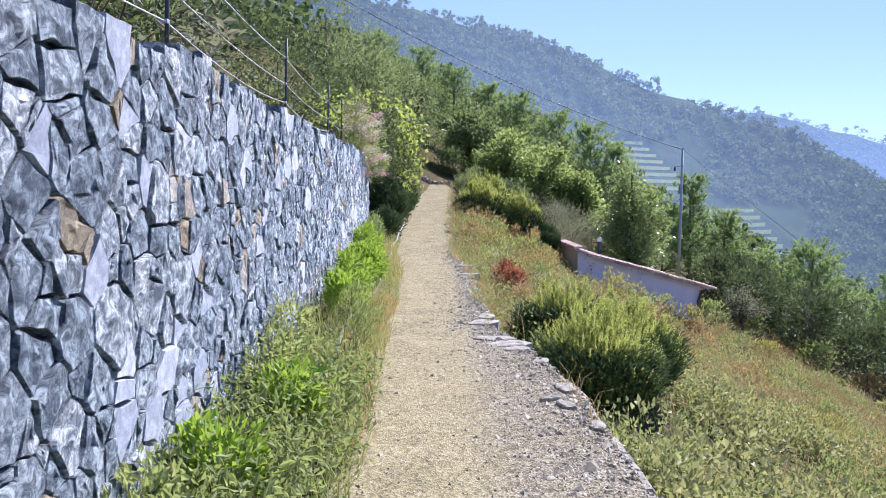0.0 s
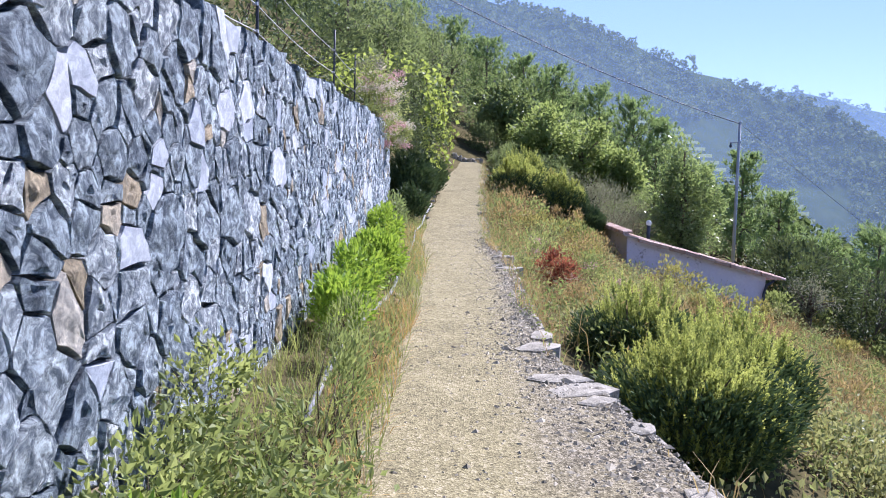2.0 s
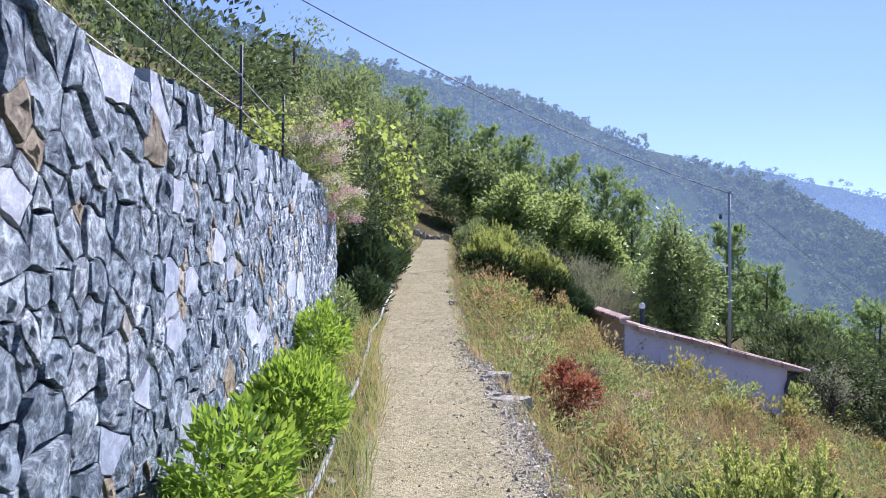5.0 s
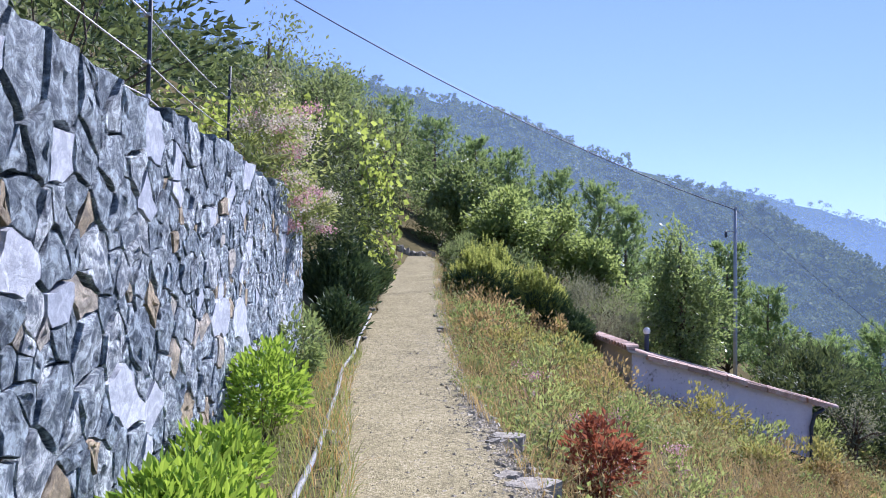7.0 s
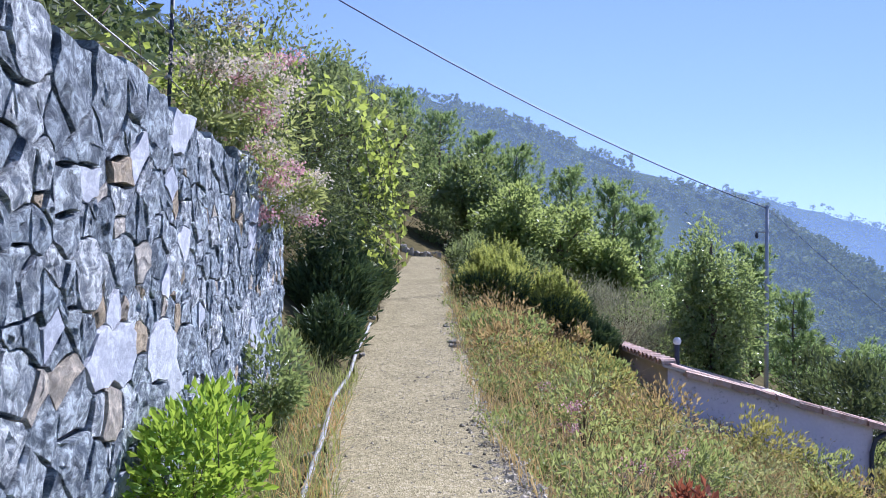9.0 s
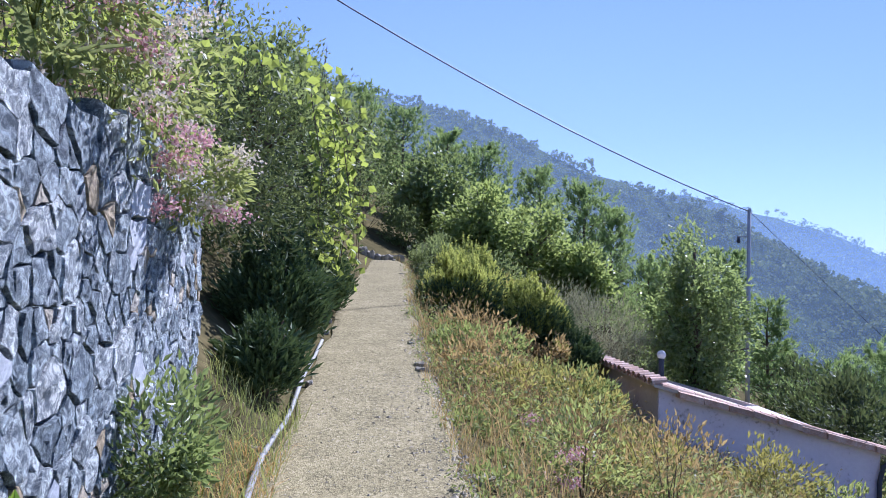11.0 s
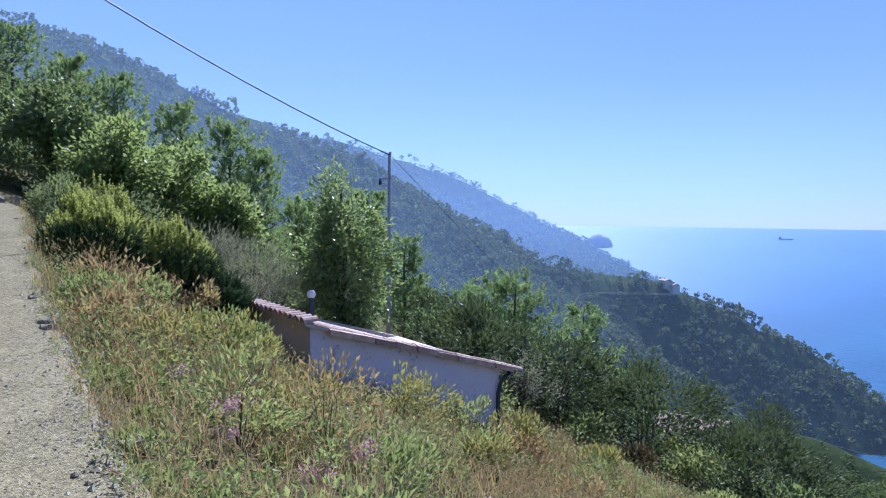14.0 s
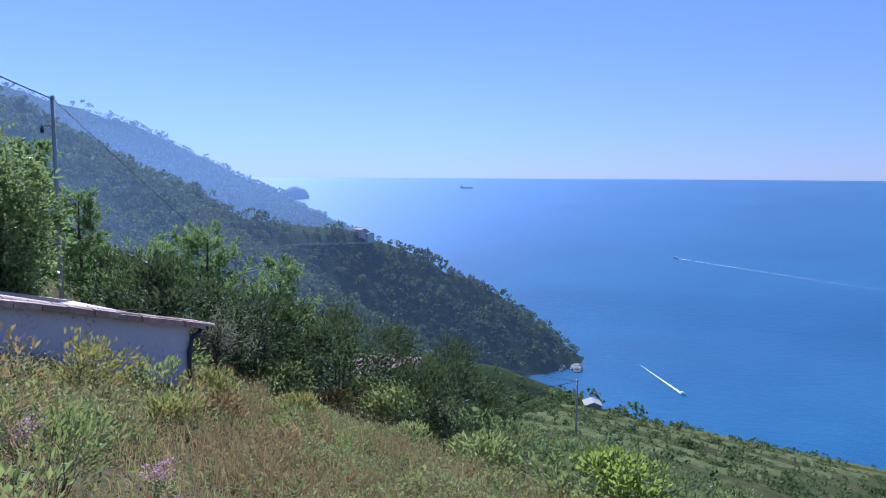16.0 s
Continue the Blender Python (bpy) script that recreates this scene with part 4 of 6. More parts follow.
def boat(at, length, yaw, label, mat):
    ob = empty("motor_boat", at, label, "boat")
    ob.rotation_euler = (0, 0, yaw)
    L, W = length, length * 0.28
    v = [(-L / 2, -W / 2, 0), (L * 0.2, -W / 2, 0), (L / 2, 0, 0.2), (L * 0.2, W / 2, 0), (-L / 2, W / 2, 0)]
    v += [(q[0] * 1.02, q[1] * 1.1, L * 0.13 + (0.1 * L if q[0] > L * 0.3 else 0)) for q in v]
    link_mesh("hull", v, [(4, 3, 2, 1, 0), (5, 6, 7, 8, 9)] + [(i, (i + 1) % 5, 5 + (i + 1) % 5, 5 + i) for i in range(5)], mat, ob)
    part("cabin", box_bm(-L * 0.1, L * 0.15, -W * 0.3, W * 0.3, L * 0.12, L * 0.25, 0.1), mat, ob)


p0, p1 = sea_point(70.6, -15.6), sea_point(67.6, -13.8)
ribbon("water_wake", p0, p1, 3.4, 0.5, M_FOAM, "white foaming wake of a motor boat", "wake")
boat(p0 + Vector((0, 0, 0.2)), 9, math.atan2(p0.y - p1.y, p0.x - p1.x), "white motor boat speeding across the sea", M_WHITE)
p0, p1 = sea_point(69.8, -6.05), sea_point(84, -7.6)
ribbon("water_wake", p0, p1, 3, 0.8, M_FOAM, "long thin white wake of a distant boat", "wake")
boat(p0, 12, math.atan2(p0.y - p1.y, p0.x - p1.x), "distant white motor boat on the sea", M_WHITE)
p0 = sea_point(54.6, -1.2)
ship = empty("cargo_ship", p0, "dark cargo ship far out on the horizon", "ship")
ship.rotation_euler = (0, 0, radians(-50))
part("hull", box_bm(-27, 27, -5, 5, -1, 5, 0.8), M_CABLE, ship)
part("bridge", box_bm(-25, -17, -4, 4, 5, 12, 0.4), M_CABLE, ship)
bm = bmesh.new()
bmesh.ops.create_icosphere(bm, subdivisions=3, radius=1)
for q in bm.verts:
    q.co = Vector((q.co.x * 62, q.co.y * 40, max(q.co.z, -0.2) * 44)) * (1 + 0.12 * noise.noise(q.co * 2.2))
isl = part("islet", bm, M_ROCK, smooth=True)
isl.location = sea_point(42.0, -1.95)
tagged(isl, "steep rocky islet off the far headland", "islet", kind="structure")

# ---- the house below the path ----
def build_house():
    ob = empty("shed_house", (4.2, 23.8, -3.2), "low lavender-plastered stone house with a sloping tiled roof", "house")
    loc = Matrix.Translation((-4.2, -23.8, 3.2))

    def add(name, verts, faces, mat, label=""):
        v = [loc @ Vector(q) for q in verts]
        return link_mesh(name, [tuple(q) for q in v], faces, mat, ob, label)

    x0, x1, y0, y1, b = 4.2, 8.0, 23.8, 28.0, -3.4
    zl, zr, th = -0.32, -1.3, 0.3
    quad = [(0, 1, 2, 3), (7, 6, 5, 4), (0, 4, 5, 1), (1, 5, 6, 2), (2, 6, 7, 3), (3, 7, 4, 0)]
    add("wall", [(x0, y0, b), (x1, y0, b), (x1, y0, zr), (x0, y0, zl), (x0, y0 + th, b), (x1, y0 + th, b), (x1, y0 + th, zr), (x0, y0 + th, zl)], quad, M_LAVENDER, "lavender plaster gable wall with stains")
    add("wall", [(x0 - 0.02, y0 + 0.01, b), (x0 - 0.02, y1, b), (x0 - 0.02, y1, zl), (x0 - 0.02, y0 + 0.01, zl), (x0 + th, y0 + 0.31, b), (x0 + th, y1, b), (x0 + th, y1, zl), (x0 + th, y0 + 0.31, zl)], quad, M_BEIGE, "beige plaster side wall")
    add("wall", [(x1 - th, y0 + th, b), (x1 - th, y1, b), (x1 - th, y1, zr), (x1 - th, y0 + th, zr), (x1, y0 + th, b), (x1, y1, b), (x1, y1, zr), (x1, y0 + th, zr)], quad, M_LAVENDER)
    add("wall", [(x0, y1, b), (x1, y1, b), (x1, y1, zr), (x0, y1, zl), (x0, y1 + th, b), (x1, y1 + th, b), (x1, y1 + th, zr), (x0, y1 + th, zl)], quad, M_BEIGE)
    ax, bx, sl = x0 - 0.12, x1 + 0.25, (zr - zl) / (x1 - x0)
    za, zb, ya, yb = zl + 0.01 - sl * 0.12 * 0 + 0.03, zr + sl * 0.25 + 0.03, y0 - 0.1, y1 + 0.35
    add("roof_deck", [(ax, ya, za), (bx, ya, zb), (bx, yb, zb - 0.6), (ax, yb, za), (ax, ya, za + 0.05), (bx, ya, zb + 0.05), (bx, yb, zb - 0.55), (ax, yb, za + 0.05)], [q[::-1] for q in quad], M_BEIGE)
    rng = random.Random(9)

    def fall(x, y):
        return -0.14 * max(0.0, y - ya) * min(1, max(0, (x - ax) / (bx - ax)))

    def tile(cx, cy, cz, length, rad, ang_z, pitch):
        vs, k = [], 7
        for e, rr in ((0, rad), (length, rad * 0.86)):
            for o in (0, -0.016):
                for i in range(k):
                    w = math.pi * i / (k - 1)
                    vs.append((e, math.cos(w) * (rr + o), math.sin(w) * (rr + o) * 0.75))
        fs = []
        for i in range(k - 1):
            fs += [(i, i + 1, 2 * k + i + 1, 2 * k + i), (k + i + 1, k + i, 3 * k + i, 3 * k + i + 1), (i + 1, i, k + i, k + i + 1), (2 * k + i, 2 * k + i + 1, 3 * k + i + 1, 3 * k + i)]
        m = loc @ pose(cx, cy, cz + fall(cx + length / 2, cy) - 0.02, 0, pitch, ang_z)
        link_mesh("tile", [tuple(m @ Vector(q)) for q in vs], fs, M_TILE, ob)

    pitch = math.degrees(math.atan(-sl))
    # rows of curved tiles down the slope
    y = ya + 0.1
    while y < yb:
        s = 0.0
        while s < (bx - ax) / math.cos(radians(pitch)) - 0.1:
            cx = ax + s * math.cos(radians(pitch))
            tile(cx - 0.03, y + rng.uniform(-0.012, 0.012), za + 0.05 + sl * (cx - ax) + rng.uniform(0, 0.012), 0.44, 0.095, rng.uniform(-2, 2), pitch)
            s += 0.38
        y += 0.215
    # capping tiles along the high eave
    y = y0 + 0.02
    while y < yb - 0.1:
        tile(ax - 0.02, y, za + 0.075, 0.26, 0.12, rng.uniform(-3, 3), -6)
        y += 0.27
    # brick verge along the gable
    for i in range(9):
        u0, u1 = i / 9, (i + 0.96) / 9
        xa, xb = ax + 0.4 + (bx - ax - 0.4) * u0, ax + 0.4 + (bx - ax - 0.4) * u1
        ha, hb = za + sl * (xa - ax) - 0.05, za + sl * (xb - ax) - 0.05
        j = rng.uniform(-0.03, 0.02)
        ha, hb = ha + rng.uniform(-0.015, 0.02), hb + rng.uniform(-0.015, 0.02)
        add("verge_tile", [(xa, ya - 0.06 + j, ha), (xb, ya - 0.06 + j, hb), (xb, ya - 0.06 + j, hb + 0.1), (xa, ya - 0.06 + j, ha + 0.1), (xa, ya + 0.2, ha), (xb, ya + 0.2, hb), (xb, ya + 0.2, hb + 0.13), (xa, ya + 0.2, ha + 0.13)], quad, M_TILE)
    pipe = [(x1 + 0.2, y0 - 0.08, zr - 0.12), (x1 + 0.02, y0 - 0.06, zr - 0.25), (x1 - 0.05, y0 - 0.06, zr - 0.5), (x1 - 0.05, y0 - 0.06, b + 0.3)]
    tube("downpipe", [tuple(loc @ Vector(q)) for q in pipe], [0.04] * 4, M_CABLE, ob, "dark rain downpipe")
    # small barred window low in the gable
    bm = box_bm(6.95, 7.35, y0 - 0.03, y0 + 0.02, -3.0, -2.45, 0.005)
    bm.transform(loc)
    win = part("window", bm, M_CABLE, ob, "small dark window")
    bm = box_bm(6.88, 7.42, y0 - 0.2, y0 + 0.02, -2.42, -2.36, 0.01)
    bm.transform(loc)
    part("hood", bm, M_TILE, win, "red tile hood")
    # chimney pot: a short flue with a white ball cowl
    fx, fy = 5.55, 27.3
    fz = za + sl * (fx - ax) + 0.02
    flue = tube("flue", [tuple(loc @ Vector((fx, fy, fz - 0.1))), tuple(loc @ Vector((fx, fy, fz + 0.45)))], [0.06, 0.06], M_CABLE, ob, "dark metal flue")
    bm = bmesh.new()
    bmesh.ops.create_uvsphere(bm, u_segments=12, v_segments=8, radius=0.095, matrix=loc @ pose(fx, fy, fz + 0.5))
    part("cowl", bm, plain("white_cowl", ((0.3, (0.6, 0.6, 0.58)), (0.7, (0.8, 0.8, 0.78))), 8, 0.4), flue, "white rounded cowl", True)


build_house()

# ---- pole and cables ----
def build_pole(name, x, y, top, r, label, arm=True):
    z = float(height(x, y))
    ob = empty(name, (x, y, z), label, "utility pole")
    tube("mast", [(0, 0, -0.4), (0, 0, (top - z) * 0.5), (-0.02, 0, top - z)], [r, r * 0.85, r * 0.7], M_METAL, ob, sides=12)
    if arm:
        bm = box_bm(-0.35, 0.04, -0.03, 0.03, top - z - 0.78, top - z - 0.74, 0.004)
        arm_ob = part("bracket", bm, M_METAL, ob, "small steel bracket")
        for dx in (-0.32,):
            tube("insulator", [(dx, 0, top - z - 0.95), (dx, 0, top - z - 0.9), (dx, 0, top - z - 0.76)], [0.03, 0.055, 0.025], M_CABLE, arm_ob, "dark insulator")
        tube("cap", [(0, 0, top - z - 0.02), (0, 0, top - z + 0.05)], [r * 0.8, r * 0.4], M_METAL, ob)
    return ob


POLE = (10.0, 32.5, 3.38)
build_pole("utility_pole", POLE[0], POLE[1], POLE[2] + 0.05, 0.07, "slender grey metal utility pole beside the house")


def cable(name, pts, r, label, mat=None):
    tagged(tube(name, pts, [r] * len(pts), mat or M_CABLE, sides=6), label, "cable")


run = np.linspace(0, 34, 26)
cable("overhead_cable", [(POLE[0] - 0.9026 * s, POLE[1] - 0.4305 * s, POLE[2] + 0.196 * s + 0.0067 * s * s) for s in run], 0.016, "thin dark overhead cable strung from the metal pole")
run = np.linspace(0, 1, 16)
cable("overhead_cable", [(POLE[0] + 60 * s, POLE[1] + 32 * s, POLE[2] - 36 * s + 6 * s * s) for s in run], 0.009, "thin dark cable running downhill from the metal pole")
low = (79.9, 52.5)
lz = float(height(*low))
build_pole("utility_pole", low[0], low[1], lz + 7.4, 0.14, "pale concrete utility pole on the lower terraces")
cable("overhead_cable", [(79.9 - 55 * s, 52.5 + 8 * s, lz + 7.2 + 12 * s - 9 * s * (1 - s)) for s in run], 0.03, "thin cable between poles above the lower terraces")
cable("overhead_cable", [(79.9 + 90 * s, 52.5 + 110 * s, lz + 7.2 - 22 * s - 8 * s * (1 - s)) for s in run], 0.03, "thin cable running on across the lower terraces")


M_FIG = leafy("fruit_tree_leaves", (0.11, 0.17, 0.05), (0.27, 0.33, 0.11), (0.48, 0.55, 0.14), 0.5, 0.45)

M_HERB = leafy("yellow_herb_leaves", (0.2, 0.19, 0.05), (0.42, 0.38, 0.12), (0.55, 0.5, 0.12), 0.35, 0.6)
M_PEBBLE = plain("gravel_stones", ((0.3, (0.2, 0.175, 0.12)), (0.7, (0.42, 0.37, 0.27))), 9, 0.9, 0.3, 0.004, vary=0.35)

# ---- plants: the verge below the wall ----
def on_verge(x, y):
    return (x > wall_x(y) + 0.05) & (x < path_x(y) - 0.55)


x, y = scatter(15000, -1.9, -0.3, -1, 18, on_verge)
stuff("verge_grass", [blade_arrays(on_ground(x, y, -0.02), G.uniform(0.1, 0.34, len(x)), 0.006, G.uniform(0.2, 0.9, len(x)))[:2]], M_GRASS, "mixed green grass at the foot of the wall", "grass")
x, y = scatter(9500, -1.4, -0.3, 1.0, 17, lambda x, y: on_verge(x, y) & (np.abs(x - path_x(y) + 0.72) < 0.2) & (wobble(y, y * 0, 0.8) + G.uniform(-0.8, 0.8, len(y)) > 0.1))
stuff("straw_grass", [blade_arrays(on_ground(x, y, -0.02), G.uniform(0.1, 0.28, len(x)), 0.007, G.uniform(0.4, 1.1, len(x)))[:2]], M_STRAW, "orange-yellow dry grass along the path edge", "grass")
# low weeds
x, y = scatter(600, -1.6, -0.5, 0.5, 5.4, on_verge)
c = on_ground(x, y, 0.0)
k = 26
p = np.repeat(c, k, 0) + G.normal(size=(len(c) * k, 3)) * np.array([0.07, 0.07, 0.0]) + np.array([0, 0, 1.0]) * G.uniform(0.02, 0.42, (len(c) * k, 1)) * np.repeat(G.uniform(0.4, 1.1, (len(c), 1)), k, 0)
stuff("wall_foot_weeds", [leaf_arrays(p, unit(G.normal(size=p.shape) + np.array([0, 0, 0.5])), G.uniform(0.03, 0.07, len(p)), 0.022)], M_WEED, "tangled low weeds at the foot of the stone wall", "weeds")

# the last bush takes darker leaves: its shade is put into the colour
for i, (bx, by, rx, ry, rz, n) in enumerate(((-1.08, 10.7, 0.24, 0.5, 0.28, 1500), (-1.1, 9.3, 0.2, 0.42, 0.3, 900), (-1.02, 8.1, 0.2, 0.4, 0.24, 700), (-1.25, 11.6, 0.2, 0.4, 0.22, 900), (-1.3, 13.3, 0.2, 0.5, 0.33, 1100), (-0.85, 4.3, 0.16, 0.22, 0.24, 380), (-0.95, 3.2, 0.18, 0.2, 0.2, 320), (-1.45, 15.6, 0.2, 0.4, 0.36, 800))):
    shrub("spurge_bush", (bx, by), (rx * 1.15, ry, rz), int(n * 1.7), (0.065, 0.03), M_TREE if by > 15 else M_LIME, "leafy spurge bush at the wall's end, coloured mid-green for shade" if by > 15 else "bright lime-green leafy spurge bush at the foot of the wall", "shrub", 16, 0.6, "spurge bushes by the wall")
for bx, by, rx, rz in ((-1.1, 5.6, 0.16, 0.3), (-1.02, 4.7, 0.18, 0.26), (-0.95, 2.6, 0.2, 0.22)):
    shrub("bramble", (bx, by), (rx, 0.45, rz), 900, (0.04, 0.024), M_BRAMBLE, "grey-green bramble leaning on the stone wall", "shrub", 9, 0.3, "brambles by the wall")
for bx, by, rz in ((-0.75, 6.0, 0.28), (-0.78, 7.4, 0.24)):
    shrub("dry_herb", (bx, by), (0.2, 0.3, rz), 900, (0.05, 0.012), M_WEED, "wispy half-dry herb tuft beside the path", "herb", 7, 1.2, "dry herb tufts")

# water pipe along the verge
ys = np.arange(6.2, 22, 0.5)
px = np.interp(ys, (6, 7.4, 12, 15, 17, 22), (-0.86, -0.93, -0.88, -1.03, -1.12, -1.08)) + 0.03 * wobble(ys, ys * 0, 0.9)
tagged(tube("water_pipe", [(a, b, float(height(a, b)) + 0.05 + 0.03 * math.sin(b * 1.7)) for a, b in zip(px, ys)], [0.02] * len(ys), M_PIPE), "grey plastic water pipe lying along the path edge", "pipe")

# ---- on top of the wall ----
x, y = scatter(5200, -2.6, -1.0, -1, 17.5, lambda x, y: (x < wall_x(y) - 0.1) & (x > wall_x(y) - 0.75) & (wobble(x, y, 0.9, 4) + G.uniform(-0.7, 0.7, len(x)) > 0.25))
z = 2.0 + 0.012 * np.clip(y, 0, 20)
stuff("wall_top_grass", [blade_arrays(np.stack([x, y, z], -1), G.uniform(0.06, 0.22, len(x)), 0.006, G.uniform(0.3, 1.2, len(x)))[:2]], M_DRY, "dry grass growing along the wall top", "grass")
WIRES = (2.42, 2.62, 2.9)
for py in (4.4, 8.4, 12.45, 14.7):
    fx = wall_x(py) - 0.38
    gz = float(height(fx, py))
    post = empty("fence_post", (fx, py, gz), "thin rusty iron fence post on the wall top", "fence post", "fence posts")
    tube("rod", [(0, 0, -0.2), (0.01, 0.01, 0.5), (0.02, -0.01, 0.98)], [0.013] * 3, M_CABLE, post)
    for wz in WIRES:
        bm = box_bm(-0.02, 0.02, -0.02, 0.02, wz - gz - 0.012, wz - gz + 0.012, 0.003)
        part("clip", bm, M_WIRE, post)
for wz in WIRES:
    pts = []
    for a, b in zip((-2.0, 4.4, 8.4, 12.45, 14.7), (4.4, 8.4, 12.45, 14.7, 17.6)):
        for t in np.linspace(0, 1, 7)[:-1]:
            q = a + (b - a) * t
            pts.append((wall_x(q) - 0.38, q, wz - 0.05 * (b - a) / 4 * 4 * t * (1 - t) * (1.4 if wz < 2.5 else 0.8)))
    cable("fence_wire", pts, 0.005, "sagging galvanised fence wire above the wall", M_WIRE)


def spiky_plant(x, y, z, s):
    ob = empty("spiky_plant", (x, y, z), "strap-leaved green plant sprouting from the wall top", "plant", "strap-leaved plants")
    rng = random.Random(int(y * 100))
    for i in range(9):
        a, ln, up = rng.uniform(0, 6.28), s * rng.uniform(0.7, 1.2), rng.uniform(0.5, 1.2)
        d = Vector((math.cos(a), math.sin(a), 0))
        n = Vector((-d.y, d.x, 0))
        vs = []
        for u, w in ((0, 0.6), (0.35, 1), (0.7, 0.75), (1, 0.06)):
            c = d * ln * u * 0.8 + Vector((0, 0, ln * (up * u - 0.5 * u * u)))
            for e, dz in ((-1, 0.012), (0, 0), (1, 0.012)):
                vs.append(tuple(c + n * e * w * 0.028 * s / 0.35 + Vector((0, 0, dz))))
        link_mesh("leaf", vs, [(3 * r + q, 3 * r + q + 1, 3 * r + q + 4, 3 * r + q + 3) for r in range(3) for q in range(2)], M_AGAVE, ob, smooth=True)


spiky_plant(wall_x(14.8) - 0.2, 14.8, 2.2, 0.4)
spiky_plant(wall_x(11.7) - 0.15, 11.7, 2.1, 0.22)
spiky_plant(wall_x(13.2) - 0.12, 13.2, 2.17, 0.24)


def valerian(at, radii, n, heads, label, flowers=(M_PINK, M_CREAM), rz_head=0.0):
    """A loose flowering clump: stems, blue-green leaves, round flower heads of tiny florets."""
    x, y, z = at
    ob = empty("valerian", (x, y, z), label, "flowering plant", "valerian clumps")
    p, out = blob_points(n, (0, 0, 0), radii, 16, 0.3, 0.3)
    v, f = leaf_arrays(p, unit(out + G.normal(size=p.shape) * 0.5), G.uniform(0.045, 0.085, n), 0.026)
    link_mesh("foliage", v, f, M_BRAMBLE, ob)
    tips = unit(G.normal(size=(heads, 3)) + np.array([0.25, -0.1, 0.45])) * np.array(radii) * G.uniform(0.8, 1.2, (heads, 1))
    stems_mesh("stem", (-radii[0] * 0.4, 0, -radii[2] * 0.6), tips, 0.005, M_WEED, ob, n)
    for i, t in enumerate(tips):
        k = 130
        q = t + G.normal(size=(k, 3)) * np.array([0.06, 0.06, 0.035])
        v, f = leaf_arrays(q, unit(G.normal(size=(k, 3)) + np.array([0, 0, 0.6])), 0.026, 0.02)
        tagged(link_mesh("flower_head", v, f, flowers[i % len(flowers)], ob), kind="stuff")


valerian((-1.62, 15.6, 2.5), (0.42, 0.6, 0.5), 1300, 24, "pink and cream valerian flowering on the wall top")
valerian((-1.62, 16.3, 2.05), (0.38, 0.5, 0.32), 1100, 26, "pink and cream valerian hanging over the wall's end")
valerian((-1.7, 14.8, 2.75), (0.3, 0.5, 0.45), 700, 10, "straggly valerian with cream seed heads on the wall top", (M_CREAM, M_GREY))

# ---- beyond the wall's end: vine, heaths, trees ----
def build_vine():
    ob = empty("grape_vine", (-2.2, 21.0, float(height(-2.2, 21.0))), "overgrown backlit grape vine sprawling over a dark thicket", "vine")
    o = np.array(ob.location)
    # thicket inside; the vine's shade is put into its dark leaf colour
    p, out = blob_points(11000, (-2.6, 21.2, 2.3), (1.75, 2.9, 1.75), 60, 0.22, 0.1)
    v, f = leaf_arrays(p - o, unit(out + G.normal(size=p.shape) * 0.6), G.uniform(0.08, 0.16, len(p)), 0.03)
    link_mesh("thicket", v, f, M_MAQUIS_DARK, ob, "tangled thicket coloured dark for the shade under the vine")
    # leaves over the top and hanging down the side
    p1, o1 = blob_points(1150, (-2.3, 21.3, 3.1), (1.6, 2.6, 1.0), 26, 0.22, 0.8)
    p1 = p1[(p1[:, 2] > 3.62) | ((p1[:, 0] > -1.25) & (p1[:, 2] > 2.7))]
    p2, o2 = blob_points(170, (-1.0, 21.6, 2.6), (0.55, 1.5, 1.2), 16, 0.25, 0.6)
    q = np.concatenate([p1, p2])
    d = unit(G.normal(size=q.shape) * 0.7 + np.array([0.3, -0.3, -0.5]))
    v, f = leaf_arrays(q - o, d, G.uniform(0.08, 0.15, len(q)), G.uniform(0.08, 0.14, len(q)), 0.12)
    link_mesh("foliage", v, f, M_VINE, ob, "yellow-green vine leaves")
    vs, fs = [], []
    rng = random.Random(3)
    for i in range(14):
        a = Vector((rng.uniform(-1.4, -0.75), rng.uniform(20.2, 23.0), rng.uniform(2.8, 3.6)))
        b = a + Vector((rng.uniform(-0.1, 0.3), rng.uniform(-0.3, 0.3), -rng.uniform(0.7, 1.9)))
        w, g = limb([a - Vector(o), a.lerp(b, 0.5) - Vector(o) + Vector((0.1, 0, 0)), b - Vector(o)], 0.008, 0.004, 4)
        k = len(vs)
        vs += w
        fs += [tuple(j + k for j in t) for t in g]
        n = 16
        t = G.uniform(0.1, 1, (n, 1))
        lv, lf = leaf_arrays(np.array(a) * (1 - t) + np.array(b) * t - o + G.normal(size=(n, 3)) * 0.05, unit(G.normal(size=(n, 3)) * 0.5 + np.array([0, 0, -0.8])), G.uniform(0.09, 0.15, n), 0.1, 0.1)
        tagged(link_mesh("tendril", lv, lf, M_VINE, ob), kind="stuff")
    tagged(link_mesh("stem", vs, fs, M_BARK, ob, smooth=True), kind="stuff")
    # bare twigs above
    vs, fs = [], []
    for i in range(26):
        a = Vector((rng.uniform(-3.6, -1.0), rng.uniform(20, 23), rng.uniform(3.6, 4.0)))
        w, g = limb([a - Vector(o), a + Vector((rng.uniform(-0.1, 0.1), 0, rng.uniform(0.3, 0.6))) - Vector(o)], 0.008, 0.002, 4)
        k = len(vs)
        vs += w
        fs += [tuple(j + k for j in t) for t in g]
    tagged(link_mesh("twig", vs, fs, M_BARK, ob), kind="stuff")


